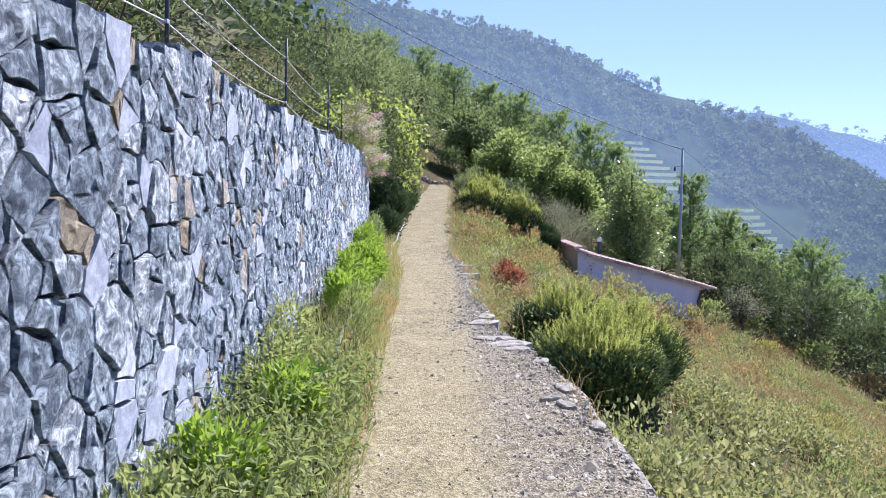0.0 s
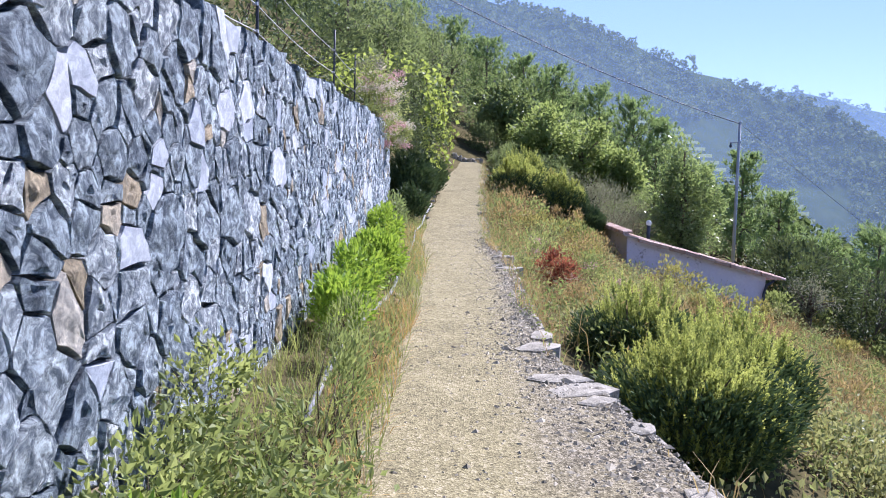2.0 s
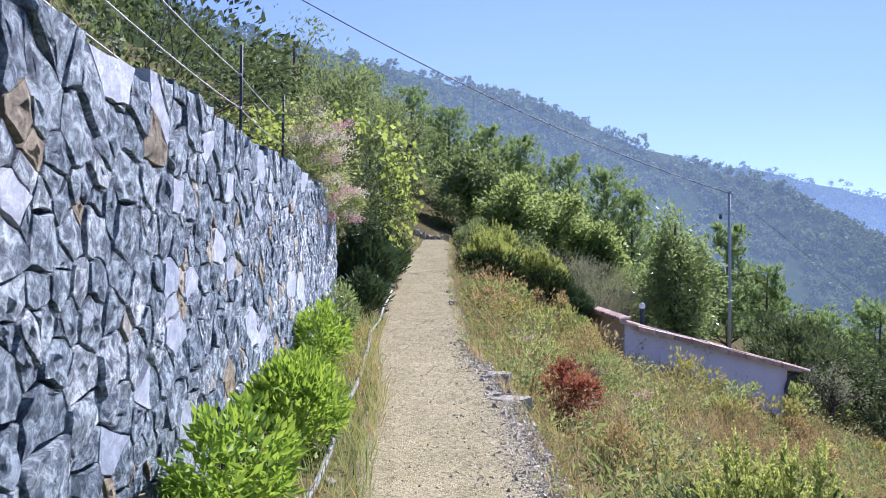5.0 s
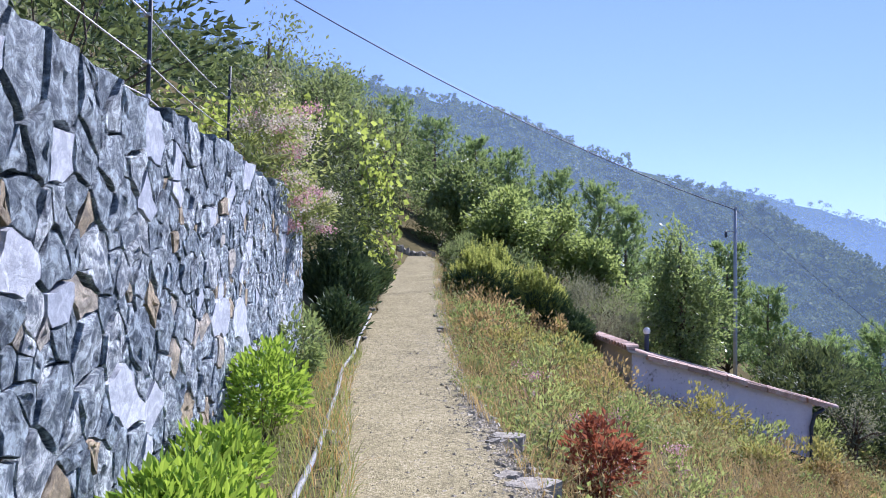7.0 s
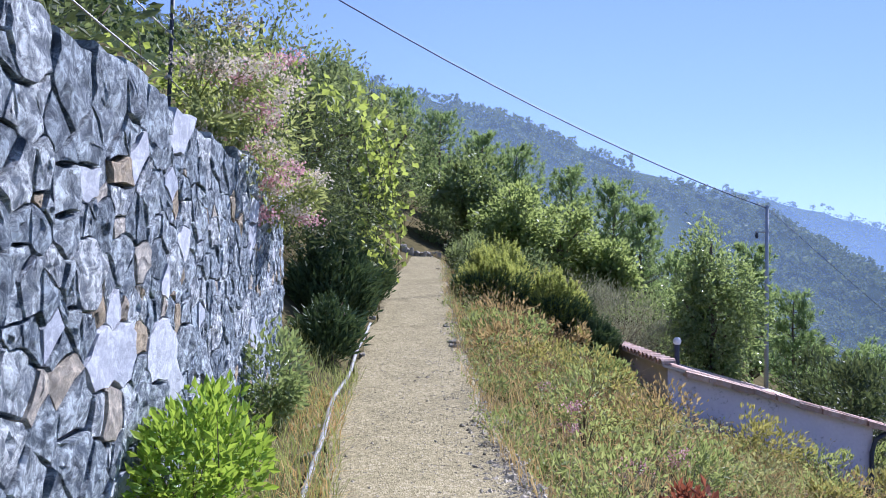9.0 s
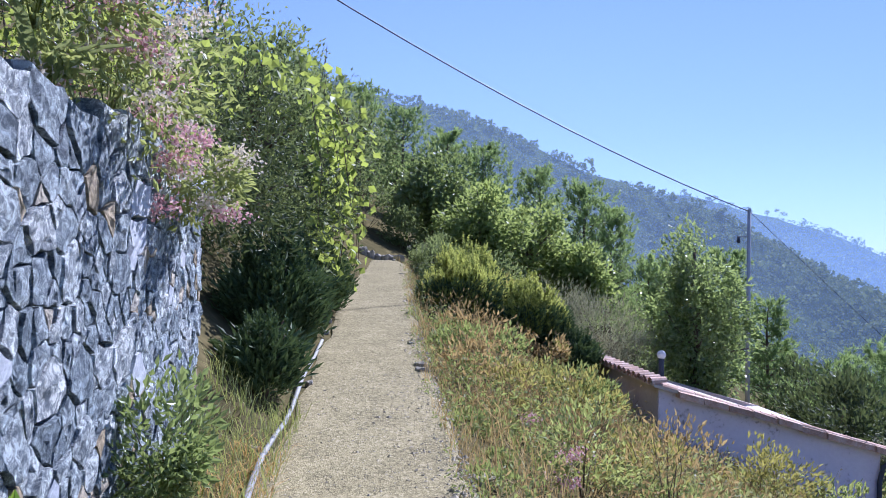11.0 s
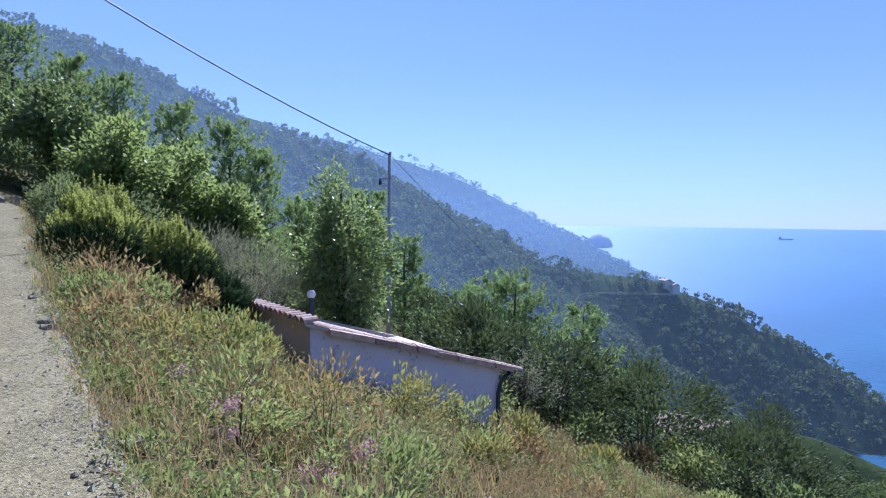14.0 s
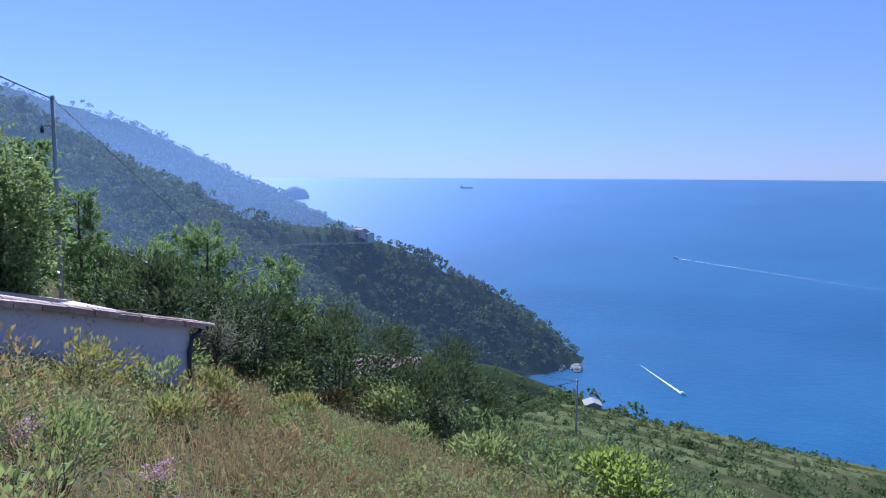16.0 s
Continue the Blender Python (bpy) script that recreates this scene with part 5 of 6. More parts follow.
build_vine()
# heaths on the bank, coloured dark to stand in for the shade there
heath("tree_heath", (-1.5, 19.9), (0.62, 0.8, 1.4), 420, M_HEATH_SHADED, "tree heath beside the path, its needles coloured dark for shade", group="heaths")
heath("tree_heath", (-1.35, 18.3), (0.35, 0.5, 0.75), 160, M_HEATH_SHADED, "small dark tree heath by the wall's end", group="heaths")
heath("tree_heath", (-1.3, 24.0), (0.5, 1.2, 1.3), 300, M_HEATH_SHADED, "dark green tree heath on the bank above the path", group="heaths")

heath("tree_heath", (1.6, 29.3), (1.05, 0.9, 1.7), 800, M_HEATH, "rounded yellow-green tree heath by the upper path", group="heaths")
heath("tree_heath", (1.3, 27.4), (0.95, 0.9, 1.4), 800, M_HEATH, "yellow-green tree heath beside the gravel path", group="heaths")
heath("tree_heath", (2.6, 27.2), (1.0, 0.8, 1.5), 800, M_HEATH, "yellow-green tree heath on the grassy slope", group="heaths")
heath("tree_heath", (3.4, 26.8), (0.7, 0.7, 1.15), 450, M_HEATH_SHADED, "dark tree heath above the house", group="heaths")
# the big one below the path edge
heath("tree_heath", (1.72, 8.6), (0.8, 0.9, 1.2), 1000, M_HEATH, "large yellow-green tree heath below the path edge", group="heaths", fine=True)
heath("tree_heath", (2.25, 9.4), (0.75, 0.8, 1.25), 900, M_HEATH, "broad yellow-green tree heath on the slope below the path", group="heaths", fine=True)
heath("tree_heath", (1.6, 10.1), (0.65, 0.6, 1.05), 600, M_HEATH, "low tree heath below the path edge", group="heaths", fine=True)

for bx, by, rx, rz in ((4.6, 28.6, 1.0, 0.9), (3.6, 29.6, 0.9, 0.8), (5.6, 29.6, 0.9, 0.75), (4.3, 31.0, 1.1, 0.9)):
    shrub("dry_shrub", (bx, by), (rx, rx, rz), 2600, (0.11, 0.02), M_GREY, "grey-green half-dry shrub behind the house", "shrub", 16, 0.9, "grey shrubs")

M_BAY = leafy("bay_leaves", (0.085, 0.13, 0.05), (0.23, 0.29, 0.11), (0.45, 0.54, 0.14), 0.5, 0.28, 1.2, 0.6)
tree("bay_tree", (7.2, 29.6), 4.7, (1.4, 1.4, 2.35), 2.3, 12000, (0.14, 0.07), M_BAY, "dense dark green bay tree behind the house", lumps=75, spread=0.17, cone=0.32)
for tx, ty, h, rr in ((2.9, 36.5, 3.4, 1.5), (4.9, 38.5, 3.6, 1.5), (1.4, 39.0, 3.8, 1.5), (6.6, 38.0, 3.0, 1.2)):
    tree("fig_tree", (tx, ty), h, (rr, rr, h * 0.45), h * 0.58, 5200, (0.2, 0.12), M_FIG if tx > 2 else M_TREE, "leafy fruit tree with pale green backlit leaves", lumps=46, group="fruit trees")
for tx, ty, h, rr in ((-1.6, 37.5, 4.6, 1.8), (-3.6, 35.0, 5.0, 2.0), (-2.4, 31.0, 4.2, 1.4), (-3.0, 27.5, 4.2, 1.6), (-4.6, 30.0, 5.5, 2.2)):
    tree("holm_oak", (tx, ty), h, (rr, rr, h * 0.46), h * 0.55, 4600, (0.16, 0.07), M_MAQUIS, "dark evergreen oak overhanging the path", lumps=50, group="evergreen oaks")
for tx, ty, h, rr in ((8.2, 43.5, 5.6, 1.7), (6.8, 46.0, 5.4, 1.6), (9.8, 45.0, 5.2, 1.6), (12.8, 40.0, 5.6, 1.1), (15.0, 41.0, 4.6, 1.2), (12.0, 44.0, 4.0, 1.4), (0.5, 46.0, 5.0, 1.9), (-1.5, 48.0, 5.0, 1.9), (-4.0, 45.0, 4.6, 2.0), (2.6, 47.0, 5.0, 1.8), (4.4, 48.0, 5.2, 1.8), (11.0, 38.5, 3.4, 1.3), (9.6, 39.5, 3.8, 1.3)):
    pine((tx, ty), h, rr, "young green pine on the hillside")
for tx, ty, h, rr in ((17.6, 36.5, 5.2, 2.2), (22.8, 38.4, 5.6, 2.1), (14.8, 36.0, 3.6, 1.5), (20.0, 41.0, 5.0, 2.0), (25.5, 40.0, 4.0, 1.7)):
    pine((tx, ty), h, rr, "young bright green pine below the house", group="pines below the house")
for tx, ty, rx, rz in ((10.2, 28.0, 1.2, 1.0), (11.8, 29.5, 1.3, 1.1), (13.6, 29.2, 1.5, 1.2), (15.5, 30.5, 1.8, 1.3), (12.4, 33.0, 1.5, 1.3), (17.0, 29.0, 1.8, 1.3), (19.5, 31.0, 2.0, 1.5), (18.0, 25.8, 1.6, 1.1), (21.5, 28.0, 2.0, 1.4), (24.0, 31.0, 2.2, 1.6), (15.0, 34.0, 1.6, 1.3)):
    shrub("maquis_bush", (tx, ty), (rx * 1.2, rx * 1.2, rz * 1.2), 2600, (0.2, 0.075), M_MAQUIS_DARK, "dense dark evergreen maquis bush below the house", "shrub", 16, 0.4, "maquis bushes below the house", 0.2)
tree("olive_tree", (10.3, 26.2), 1.9, (0.9, 0.9, 0.7), 1.3, 1400, (0.1, 0.03), M_GREY, "small sparse grey-green tree beside the house", lumps=22)

# red bush and other clumps on the slope
shrub("red_bush", (1.2, 14.1), (0.32, 0.32, 0.34), 1200, (0.075, 0.035), M_REDLEAF, "small red-brown withered bush beside the path", "shrub", 10, 0.3)

# ---- the grassy slope ----
def on_slope(x, y):
    return (x > edge_x(y) + 0.12) & ~((x > 4.0) & (x < 8.3) & (y > 23.6) & (y < 28.4))


def slope_fade(x, y, r0, r1):
    r = np.hypot(x, y - 11)
    return G.uniform(0, 1, len(x)) < np.clip((r1 - r) / (r1 - r0), 0.05, 1)


x, y = scatter(34000, 0.3, 17, 3, 31, lambda x, y: on_slope(x, y) & ((y + 0.4 * x > 13) | (G.uniform(0, 1, len(x)) < 0.3)) & slope_fade(x, y, 9, 26) & (wobble(x, y, 1.3, 7) + G.uniform(-0.8, 0.8, len(x)) > -0.25))
h = G.uniform(0.22, 0.85, len(x)) * (0.72 + 0.3 * wobble(x, y, 2.2, 3) + 0.28 * wobble(x, y, 0.6, 9))
bv, bf, tips = blade_arrays(on_ground(x, y, -0.03), h, 0.006 + 0.0004 * np.hypot(x, y - 11), G.uniform(0.15, 0.7, len(x)))
sv, sf = leaf_arrays(tips, unit(G.normal(size=tips.shape) * 0.5 + np.array([0, 0, 0.4])), 0.06, 0.016)
stuff("dry_grass", [(bv, bf), (sv, sf)], M_DRY, "tall dry golden grass covering the slope", "grass")
x, y = scatter(24000, 0.3, 17, 2, 30, lambda x, y: on_slope(x, y) & slope_fade(x, y, 7, 24) & (wobble(x, y, 1.3, 7) + G.uniform(-0.7, 0.7, len(x)) < 0.1))
stuff("green_grass", [blade_arrays(on_ground(x, y, -0.03), G.uniform(0.12, 0.4, len(x)), 0.007 + 0.0004 * np.hypot(x, y - 11), G.uniform(0.3, 0.9, len(x)))[:2]], M_GRASS, "shorter green grass between the dry tufts", "grass")
x, y = scatter(5200, 0.3, 17, 2, 30, lambda x, y: on_slope(x, y) & slope_fade(x, y, 8, 26) & (wobble(x, y, 1.7, 1) + G.uniform(-0.7, 0.7, len(x)) > 0.0))
c = on_ground(x, y, 0.0)
k = 22
p = np.repeat(c, k, 0) + G.normal(size=(len(c) * k, 3)) * np.array([0.13, 0.13, 0.0]) + np.array([0, 0, 1.0]) * G.uniform(0.03, 0.5, (len(c) * k, 1)) * np.repeat(G.uniform(0.4, 1.1, (len(c), 1)), k, 0)
stuff("slope_weeds", [leaf_arrays(p, unit(G.normal(size=p.shape) + np.array([0, 0, 0.4])), G.uniform(0.035, 0.085, len(p)), 0.03)], M_WEED, "leafy green weeds and brambles among the grass", "weeds")

# ---- thickets behind the wall and at the path's end ----
rng = random.Random(21)
for i in range(30):
    by = rng.uniform(1, 19)
    bx = wall_x(by) - rng.uniform(1.3, 6.5)
    s = rng.uniform(0.7, 1.25) * (1.0 + 0.12 * (wall_x(by) - bx))
    kind = rng.choice((M_MAQUIS_DARK, M_MAQUIS_DARK, M_MAQUIS, M_TREE, M_GREY))
    shrub("hillside_bush", (bx, by), (s, s, s * rng.uniform(0.65, 0.95)), 1700, (0.11, 0.05), kind, "scrubby evergreen bush on the terrace above the wall", "shrub", 18, 0.4, "bushes above the wall", 0.22)
for bx, by, rx, rz in ((-0.9, 37.0, 0.9, 0.9), (0.4, 36.8, 0.8, 0.7), (-1.9, 34.0, 0.7, 0.8), (1.3, 34.0, 0.8, 0.7), (-2.2, 29.0, 0.8, 0.9), (-1.9, 26.5, 0.6, 0.7), (1.2, 31.5, 0.7, 0.6), (2.6, 33.0, 1.0, 0.9), (6.4, 33.0, 1.3, 1.1), (8.8, 34.5, 1.3, 1.1), (-3.6, 24.0, 1.2, 1.2)):
    shrub("maquis_bush", (bx, by), (rx, rx, rz), 2000, (0.13, 0.045), M_MAQUIS, "dark evergreen bush by the upper path", "shrub", 16, 0.4, "bushes by the upper path", 0.24)
for bx, by, bz in ((-2.9, 16.8, 3.0), (-2.8, 18.4, 3.3), (-3.9, 17.5, 3.2)):
    ob = empty("vine_shoot", (bx, by, float(height(bx, by))), "yellow-green vine shoots climbing over bushes", "vine", "vine shoots")
    q, o2 = blob_points(330, (0, 0, bz - ob.location.z), (0.7, 0.9, 0.45), 8, 0.3, 0.4)
    lv, lf = leaf_arrays(q, unit(G.normal(size=q.shape) * 0.7 + np.array([0.3, -0.3, -0.4])), G.uniform(0.06, 0.1, len(q)), 0.075, 0.12)
    link_mesh("foliage", lv, lf, M_VINE, ob)
    stems_mesh("stem", (0, 0, -0.1), q[:8], 0.01, M_BARK, ob, int(by))

# ---- bushes and herbs on the slope below the path ----
for i in range(120):
    by, bx = rng.uniform(5, 31), 0
    bx = float(edge_x(by)) + 0.5 + abs(rng.gauss(0, 1)) * 6.5
    if (3.2 < bx < 9.0 and by > 22.8) or bx > 24 or (1.0 < bx < 3.8 and 7.5 < by < 11.2):
        continue
    far = math.hypot(bx, by - 11)
    s = rng.uniform(0.22, 0.5) * (1 + far * 0.03)
    kind, label = rng.choice(((M_WEED, "leafy yellow-green weed clump in the dry grass"), (M_BRAMBLE, "low green bramble clump in the dry grass"), (M_DRY, "withered golden herb clump on the slope"), (M_HERB, "yellowish flowering herb clump on the slope"), (M_HERB, "yellowish flowering herb clump on the slope")))
    shrub("slope_herb", (bx, by), (s, s, s * rng.uniform(0.55, 0.9)), 480, (0.04 + 0.005 * far, 0.016 + 0.002 * far), kind, label, "herb", 9, 0.8, "herb clumps on the slope", 0.3)
for i in range(70):
    bx, by = rng.uniform(11, 40), rng.uniform(-2, 30)
    s = rng.uniform(0.6, 1.3)
    kind, label = rng.choice(((M_MAQUIS, "rounded dark maquis bush on the lower slope"), (M_TREE, "rounded green bush on the lower slope"), (M_WEED, "yellow-green broom bush on the lower slope"), (M_BRAMBLE, "bramble thicket on the lower slope")))
    shrub("slope_bush", (bx, by), (s, s, s * 0.7), 700, (0.18, 0.075), kind, label, "shrub", 14, 0.5, "bushes on the lower slope", 0.26)
shrub("vine_bush", (13.5, 17.8), (1.1, 1.1, 0.8), 2200, (0.13, 0.09), M_VINE, "bright green leafy bush on the slope", "shrub", 16, 0.4)
for i in range(6):
    by = rng.uniform(14, 21)
    bx = float(edge_x(by)) + rng.uniform(0.8, 2.6)
    valerian((bx, by, float(height(bx, by)) + 0.3), (0.1, 0.1, 0.14), 90, 2, "small pink valerian blooming in the grass", (M_PINK,))

# ---- stones along the path edge ----
def rock(name, x, y, l, w, h, yaw, mat, label, group, sink=0.02, lift=0.0):
    """An uneven slab: a jittered outline with a worn top."""
    rg = random.Random(int(x * 1000 + y * 77))
    n = rg.randint(7, 11)
    ring = [(math.cos(2 * math.pi * (i + rg.uniform(-0.3, 0.3)) / n) * l / 2 * rg.uniform(0.7, 1.2), math.sin(2 * math.pi * (i + rg.uniform(-0.3, 0.3)) / n) * w / 2 * rg.uniform(0.7, 1.2)) for i in range(n)]
    vs = [(a, c, -sink) for a, c in ring] + [(a * 1.02, c * 1.02, h * rg.uniform(0.55, 0.8)) for a, c in ring] + [(a * 0.85, c * 0.85, h * rg.uniform(0.6, 1.3)) for a, c in ring] + [(0, 0, h * rg.uniform(0.85, 1.25))]
    fs = [(r * n + i, r * n + (i + 1) % n, (r + 1) * n + (i + 1) % n, (r + 1) * n + i) for r in range(2) for i in range(n)]
    fs += [(2 * n + i, 2 * n + (i + 1) % n, 3 * n) for i in range(n)] + [tuple(range(n))[::-1]]
    ob = link_mesh(name, vs, fs, mat)
    ob.location, ob.rotation_euler = (x, y, max(float(height(x, y)), float(path_z(y)) if x <= edge_x(y) + 0.12 else -9) + lift), (0, 0, radians(yaw))
    tagged(ob, label, "stone", group)


EDGE = "stones along the path edge"
for x, y, l, w, yaw in ((0.62, 7.1, 0.5, 0.32, 20), (0.5, 7.35, 0.4, 0.26, -10), (0.45, 8.2, 0.36, 0.26, 30), (0.42, 12.57, 0.34, 0.26, 10), (0.3, 12.75, 0.2, 0.16, 50), (0.38, 17.4, 0.46, 0.22, 8), (0.84, 6.45, 0.22, 0.13, 70), (0.93, 5.6, 0.26, 0.14, 95), (0.98, 4.7, 0.2, 0.12, 80), (0.76, 5.3, 0.16, 0.06, 20), (0.86, 5.15, 0.2, 0.1, 120), (0.7, 6.9, 0.3, 0.18, 40), (0.5, 8.6, 0.3, 0.2, 80), (0.42, 13.75, 0.3, 0.2, 0)):
    rock("flat_stone", x, y, l, w, 0.022, yaw, M_SLAB, "large flat pale stone set in the path edge", EDGE, 0.1, 0.01)
for i in range(34):
    y = rng.uniform(9, 33)
    side = rng.random() < 0.65
    x = float(path_x(y)) - 0.62 - rng.uniform(0, 0.25) if side else float(edge_x(y)) - rng.uniform(0.08, 0.2)
    s = rng.uniform(0.04, 0.12)
    rock("loose_stone", x, y, s * 1.5, s, s * 0.4, rng.uniform(0, 180), M_SLAB, "small loose grey stone beside the path", EDGE)
for i in range(7):
    rock("step_stone", -0.85 + 0.2 * i, 32.3 + rng.uniform(-0.1, 0.1), 0.26, 0.22, 0.14, rng.uniform(-20, 20), M_SLAB, "rough stone across the top of the path", EDGE, 0.1)

# the low dry-stone face under the path edge
face = empty("wall_edge", (1.0, 5.0, 0.0), "low dry-stone face holding up the path edge", "stone wall", kind="structure")
for row in range(4):
    y = 1.6 + 0.1 * row
    while y < 9.6:
        l, hh = rng.uniform(0.14, 0.36), 0.13
        x, z = float(edge_x(y + l / 2)), float(path_z(y)) - 0.02 - hh * row
        sk = math.degrees(math.atan2(float(edge_x(y)) - float(edge_x(y + l)), l))
        bm = box_bm(-0.14, 0.045 + rng.uniform(0, 0.03), -l / 2 + 0.006, l / 2 - 0.006, -hh + 0.008, 0, 0.012)
        for q in bm.verts:
            q.co += Vector((rng.uniform(-1, 1), rng.uniform(-1, 1), rng.uniform(-1, 1))) * 0.007
        bm.transform(Matrix.Translation((-1.0, -5.0, 0)) @ pose(x, y + l / 2, z, 0, 0, sk))
        part("edge_block", bm, M_SLAB, face)
        y += l

# loose gravel
n = 5000
y = G.uniform(1.5, 20, n) ** 1.0
u = np.where(G.uniform(0, 1, n) < 0.55, G.beta(4, 1.2, n), G.uniform(0, 1, n))
x = (path_x(y) - 0.62) + u * (edge_x(y) - path_x(y) + 0.6)
s = G.lognormal(-4.95, 0.4, n)
octa = np.array([(1, 0, 0), (0, 1, 0), (-1, 0, 0), (0, -1, 0), (0, 0, 0.62), (0, 0, -0.5)])
of = np.array([(0, 1, 4), (1, 2, 4), (2, 3, 4), (3, 0, 4), (1, 0, 5), (2, 1, 5), (3, 2, 5), (0, 3, 5)])
gv = octa[None] * s[:, None, None] * G.uniform(0.6, 1.4, (n, 6, 1))
a = G.uniform(0, 6.28, n)[:, None]
gv = np.stack([gv[..., 0] * np.cos(a) - gv[..., 1] * np.sin(a), gv[..., 0] * np.sin(a) + gv[..., 1] * np.cos(a), gv[..., 2]], -1) + np.stack([x, y, path_surface(x, y)], -1)[:, None]
tagged(link_mesh("gravel", gv.reshape(-1, 3), (of[None] + 6 * np.arange(n)[:, None, None]).reshape(-1, 3), M_PEBBLE), "loose grey and tan gravel on the path", "gravel", kind="stuff")

x, y = scatter(42000, 0.6, 13, 8, 25, lambda x, y: on_slope(x, y) & (y + G.uniform(-2, 2, len(x)) > 11) & (np.hypot(x, y - 11) < 15) & slope_fade(x, y, 4, 15) & (wobble(x, y, 0.9, 2) + G.uniform(-0.9, 0.9, len(x)) > -0.1))
h = G.uniform(0.15, 0.6, len(x)) * (0.8 + 0.4 * wobble(x, y, 1.1, 6))
bv, bf, tips = blade_arrays(on_ground(x, y, -0.03), h, 0.005 + 0.0004 * np.hypot(x, y - 11), G.uniform(0.2, 0.9, len(x)))
sv, sf = leaf_arrays(tips, unit(G.normal(size=tips.shape) * 0.6 + np.array([0, 0, 0.3])), 0.045, 0.014)
stuff("straw_tangle", [(bv, bf), (sv, sf)], M_DRY, "tangled dry seeding grass on the near slope", "grass")

# ragged growth and spilled gravel along the downhill edge
x, y = scatter(30000, -0.2, 1.4, 1, 33, lambda x, y: (x > edge_x(y) - 0.1) & (x < edge_x(y) + 0.35) & (wobble(x, y, 0.45, 3) + G.uniform(-0.8, 0.8, len(x)) > np.where(y < 9.5, 0.75, 0.05)))
bv, bf, tips = blade_arrays(on_ground(x, y, 0.0), G.uniform(0.06, 0.3, len(x)), 0.006, G.uniform(0.3, 1.0, len(x)))
stuff("edge_grass", [(bv, bf)], M_DRY, "dry grass tufts creeping over the path edge", "grass")
x, y = scatter(5200, -0.2, 1.4, 8, 32, lambda x, y: (x > edge_x(y) - 0.12) & (x < edge_x(y) + 0.25) & (wobble(x, y, 0.5, 8) + G.uniform(-0.7, 0.7, len(x)) > 0.1))
q = np.repeat(on_ground(x, y, 0.0), 9, 0)
q = q + G.normal(size=q.shape) * np.array([0.04, 0.04, 0.0]) + np.array([0, 0, 1.0]) * G.uniform(0.01, 0.16, (len(q), 1))
stuff("edge_weeds", [leaf_arrays(q, unit(G.normal(size=q.shape) + np.array([0, 0, 0.5])), G.uniform(0.02, 0.045, len(q)), 0.014)], M_WEED, "small green weeds along the path edge", "weeds")
n = 4200
y = G.uniform(2, 30, n)
x = edge_x(y) + G.normal(size=n) * 0.1 - 0.04
s = G.lognormal(-4.5, 0.45, n)
gv = octa[None] * s[:, None, None] * G.uniform(0.6, 1.4, (n, 6, 1)) + np.stack([x, y, np.where(x < edge_x(y) + 0.04, path_z(y) + 0.004, height(x, y) + 0.01)], -1)[:, None]
tagged(link_mesh("edge_gravel", gv.reshape(-1, 3), (of[None] + 6 * np.arange(n)[:, None, None]).reshape(-1, 3), M_PEBBLE), "coarse gravel spilling over the path edge", "gravel", kind="stuff")

# hummocks of low growth that make the slope uneven
def hummocks(name, count, x0, x1, y0, y1, keep, size, leaves, leaf, mat, label, rise=0.7):
    x, y = scatter(count, x0, x1, y0, y1, keep)
    s = size * G.lognormal(0, 0.35, len(x))
    d = unit(G.normal(size=(len(x), leaves, 3)))
    d[..., 2] = np.abs(d[..., 2])
    q = d * (s[:, None] * G.uniform(0.72, 1.1, (len(x), leaves)))[..., None] * np.array([1, 1, rise])
    far = np.repeat(np.hypot(x, y - 11), leaves)
    p = (on_ground(x, y, -0.05)[:, None] + q).reshape(-1, 3)
    grow = 1 + 0.04 * far
    stuff(name, [leaf_arrays(p, unit(d.reshape(-1, 3) * 0.5 + G.normal(size=p.shape) * 0.6 + np.array([0, 0, 0.5])), leaf[0] * grow * G.uniform(0.6, 1.3, len(p)), leaf[1] * grow)], mat, label, "undergrowth")


def clear(x, y):
    return on_slope(x, y) & ~((x > 0.9) & (x < 3.1) & (y > 7.8) & (y < 10.9))


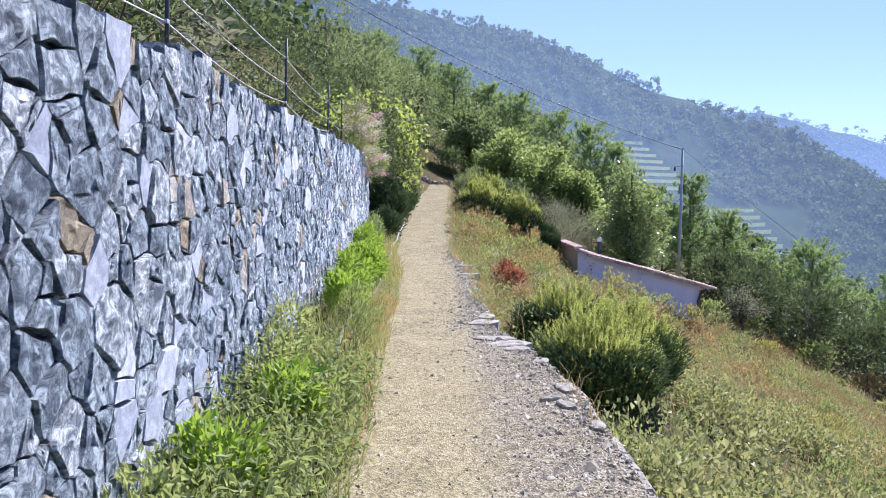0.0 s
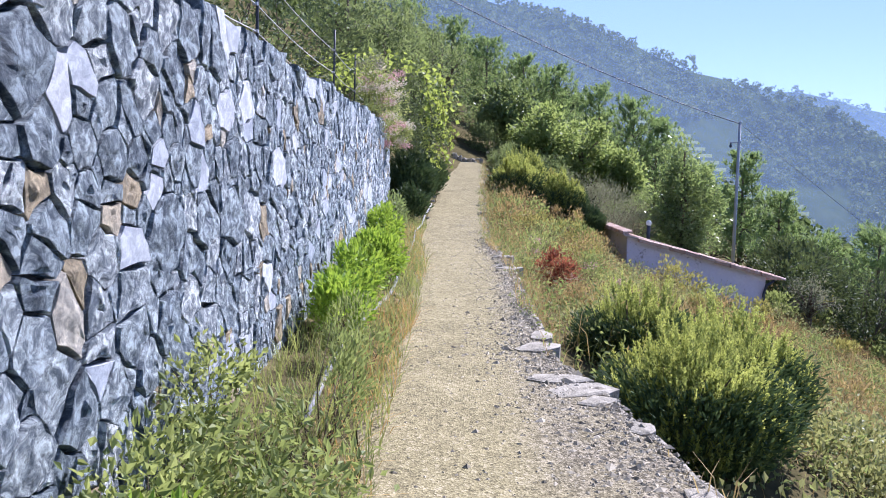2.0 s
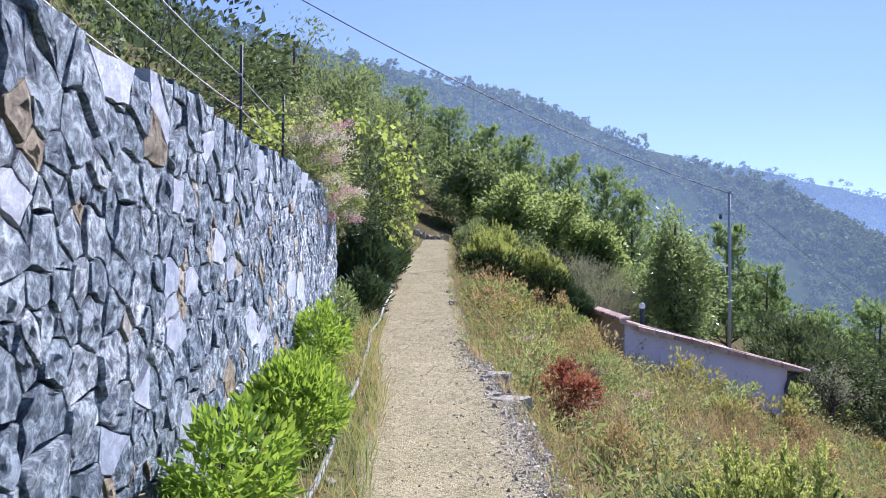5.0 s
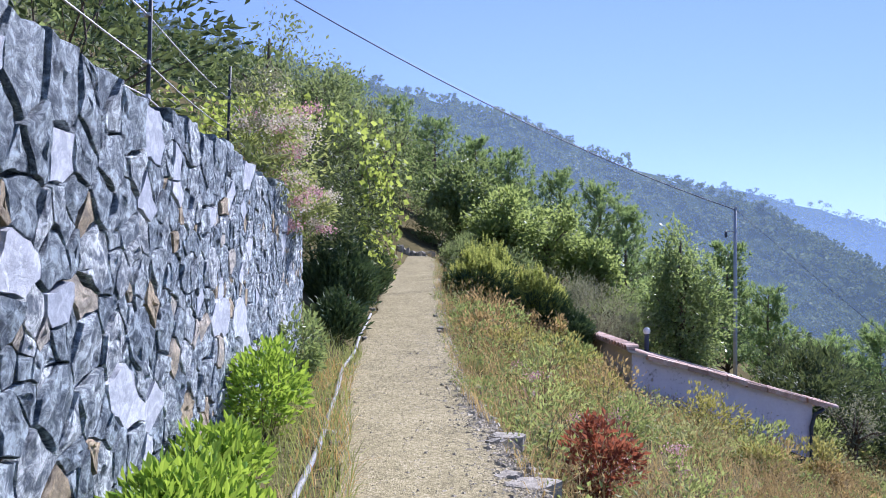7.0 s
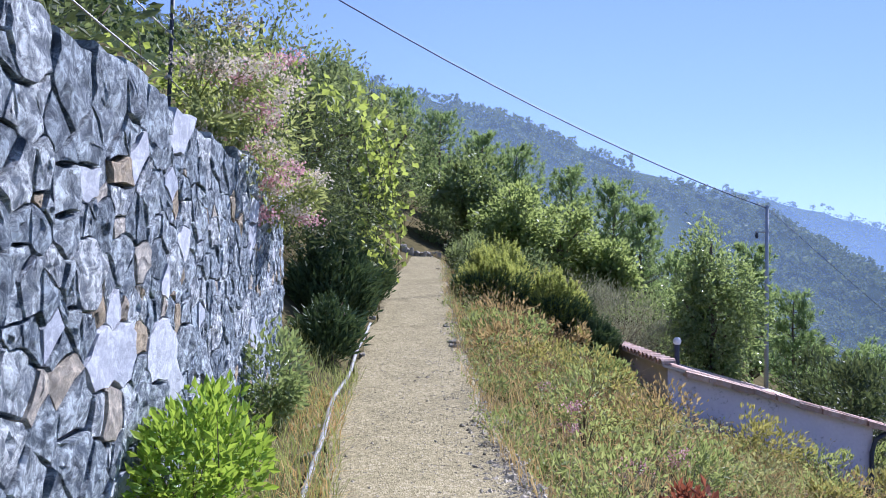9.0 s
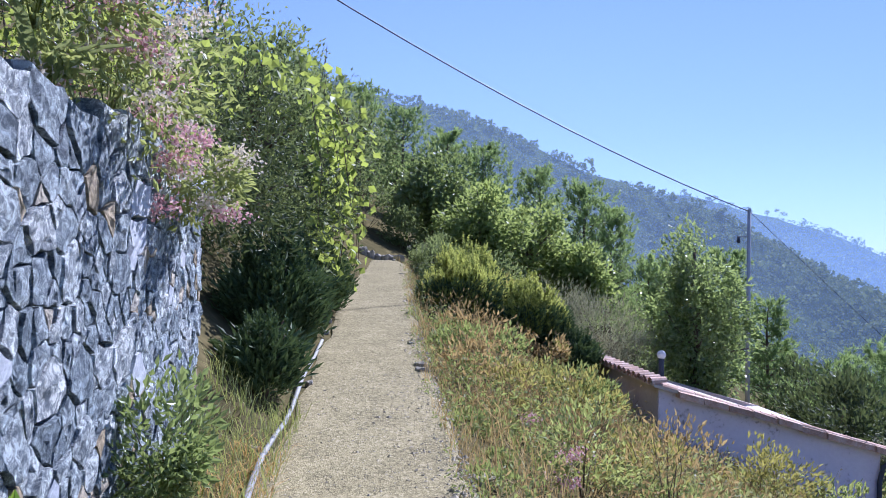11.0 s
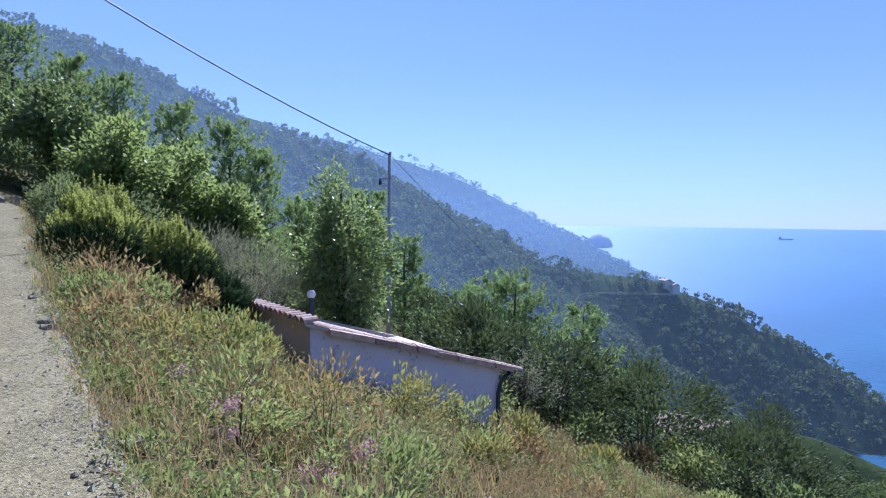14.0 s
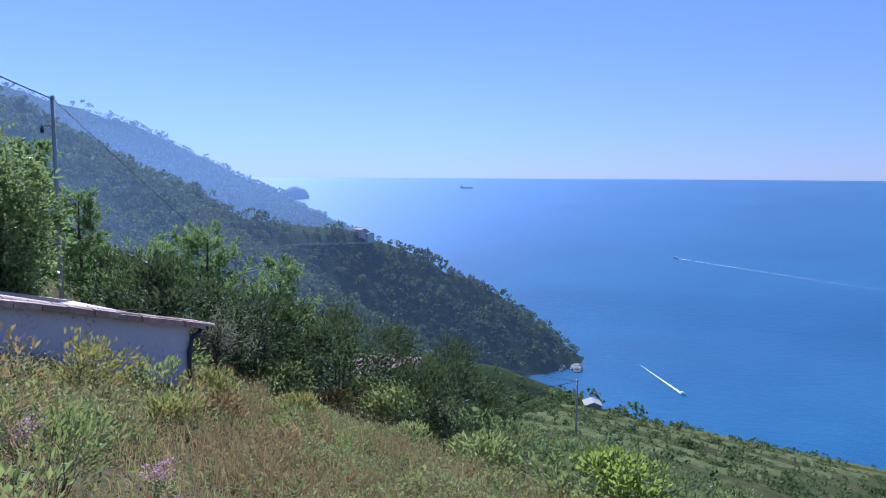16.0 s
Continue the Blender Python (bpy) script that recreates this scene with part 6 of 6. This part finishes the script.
M_BROWNHERB = leafy("brown_seed_herb", (0.18, 0.125, 0.05), (0.46, 0.34, 0.15), (0.45, 0.32, 0.13), 0.3, 0.7)
M_OLIVE = leafy("olive_bramble", (0.17, 0.18, 0.065), (0.45, 0.44, 0.19), (0.5, 0.5, 0.16), 0.35, 0.5, 2.0)
hummocks("brown_herbs", 620, 0.4, 14, 11, 30, lambda x, y: clear(x, y) & (x > edge_x(y) + 0.4) & (wobble(x, y, 1.8, 4) > -0.25), 0.3, 240, (0.06, 0.01), M_BROWNHERB, "brown seeding herb hummocks on the slope", 1.15)
hummocks("green_herbs", 420, 0.4, 14, 9, 30, lambda x, y: clear(x, y) & (wobble(x, y, 1.8, 4) < 0.15), 0.24, 220, (0.05, 0.02), M_WEED, "yellow-green herb hummocks on the slope", 0.9)
hummocks("bramble_carpet", 700, 1.1, 11, 1.5, 14, lambda x, y: clear(x, y) & (x > edge_x(y) + 0.2) & (y + 0.4 * x < 14.5), 0.36, 270, (0.055, 0.036), M_OLIVE, "low olive-green bramble carpet below the path edge", 0.8)
hummocks("olive_herbs", 520, 2.5, 18, 10, 25, lambda x, y: clear(x, y) & (x > edge_x(y) + 1.5) & (y + 0.4 * x > 14) & (wobble(x, y, 1.5, 9) > -0.1), 0.34, 170, (0.055, 0.03), M_OLIVE, "olive-green leafy herb hummocks in the dry grass", 0.85)

# coarse stone chips on the downhill half of the path
n = 9000
y = G.uniform(1.0, 15, n)
x = edge_x(y) + 0.02 - np.abs(G.normal(size=n)) * np.interp(y, (0, 7, 10, 15), (0.34, 0.3, 0.16, 0.12))
s = G.lognormal(-4.45, 0.5, n)
gv = octa[None] * np.array([1.0, 0.62, 0.7]) * s[:, None, None] * G.uniform(0.6, 1.4, (n, 6, 1))
a = G.uniform(0, 6.28, n)[:, None]
gv = np.stack([gv[..., 0] * np.cos(a) - gv[..., 1] * np.sin(a), gv[..., 0] * np.sin(a) + gv[..., 1] * np.cos(a), gv[..., 2]], -1) + np.stack([x, y, path_surface(x, y)], -1)[:, None]
M_CHIP = plain("grey_stone_chips", ((0.3, (0.2, 0.175, 0.12)), (0.7, (0.46, 0.405, 0.3))), 9, 0.9, 0.3, 0.004, vary=0.5)
tagged(link_mesh("stone_chips", gv.reshape(-1, 3), (of[None] + 6 * np.arange(n)[:, None, None]).reshape(-1, 3), M_CHIP), "coarse grey stone chips along the path edge", "gravel", kind="stuff")
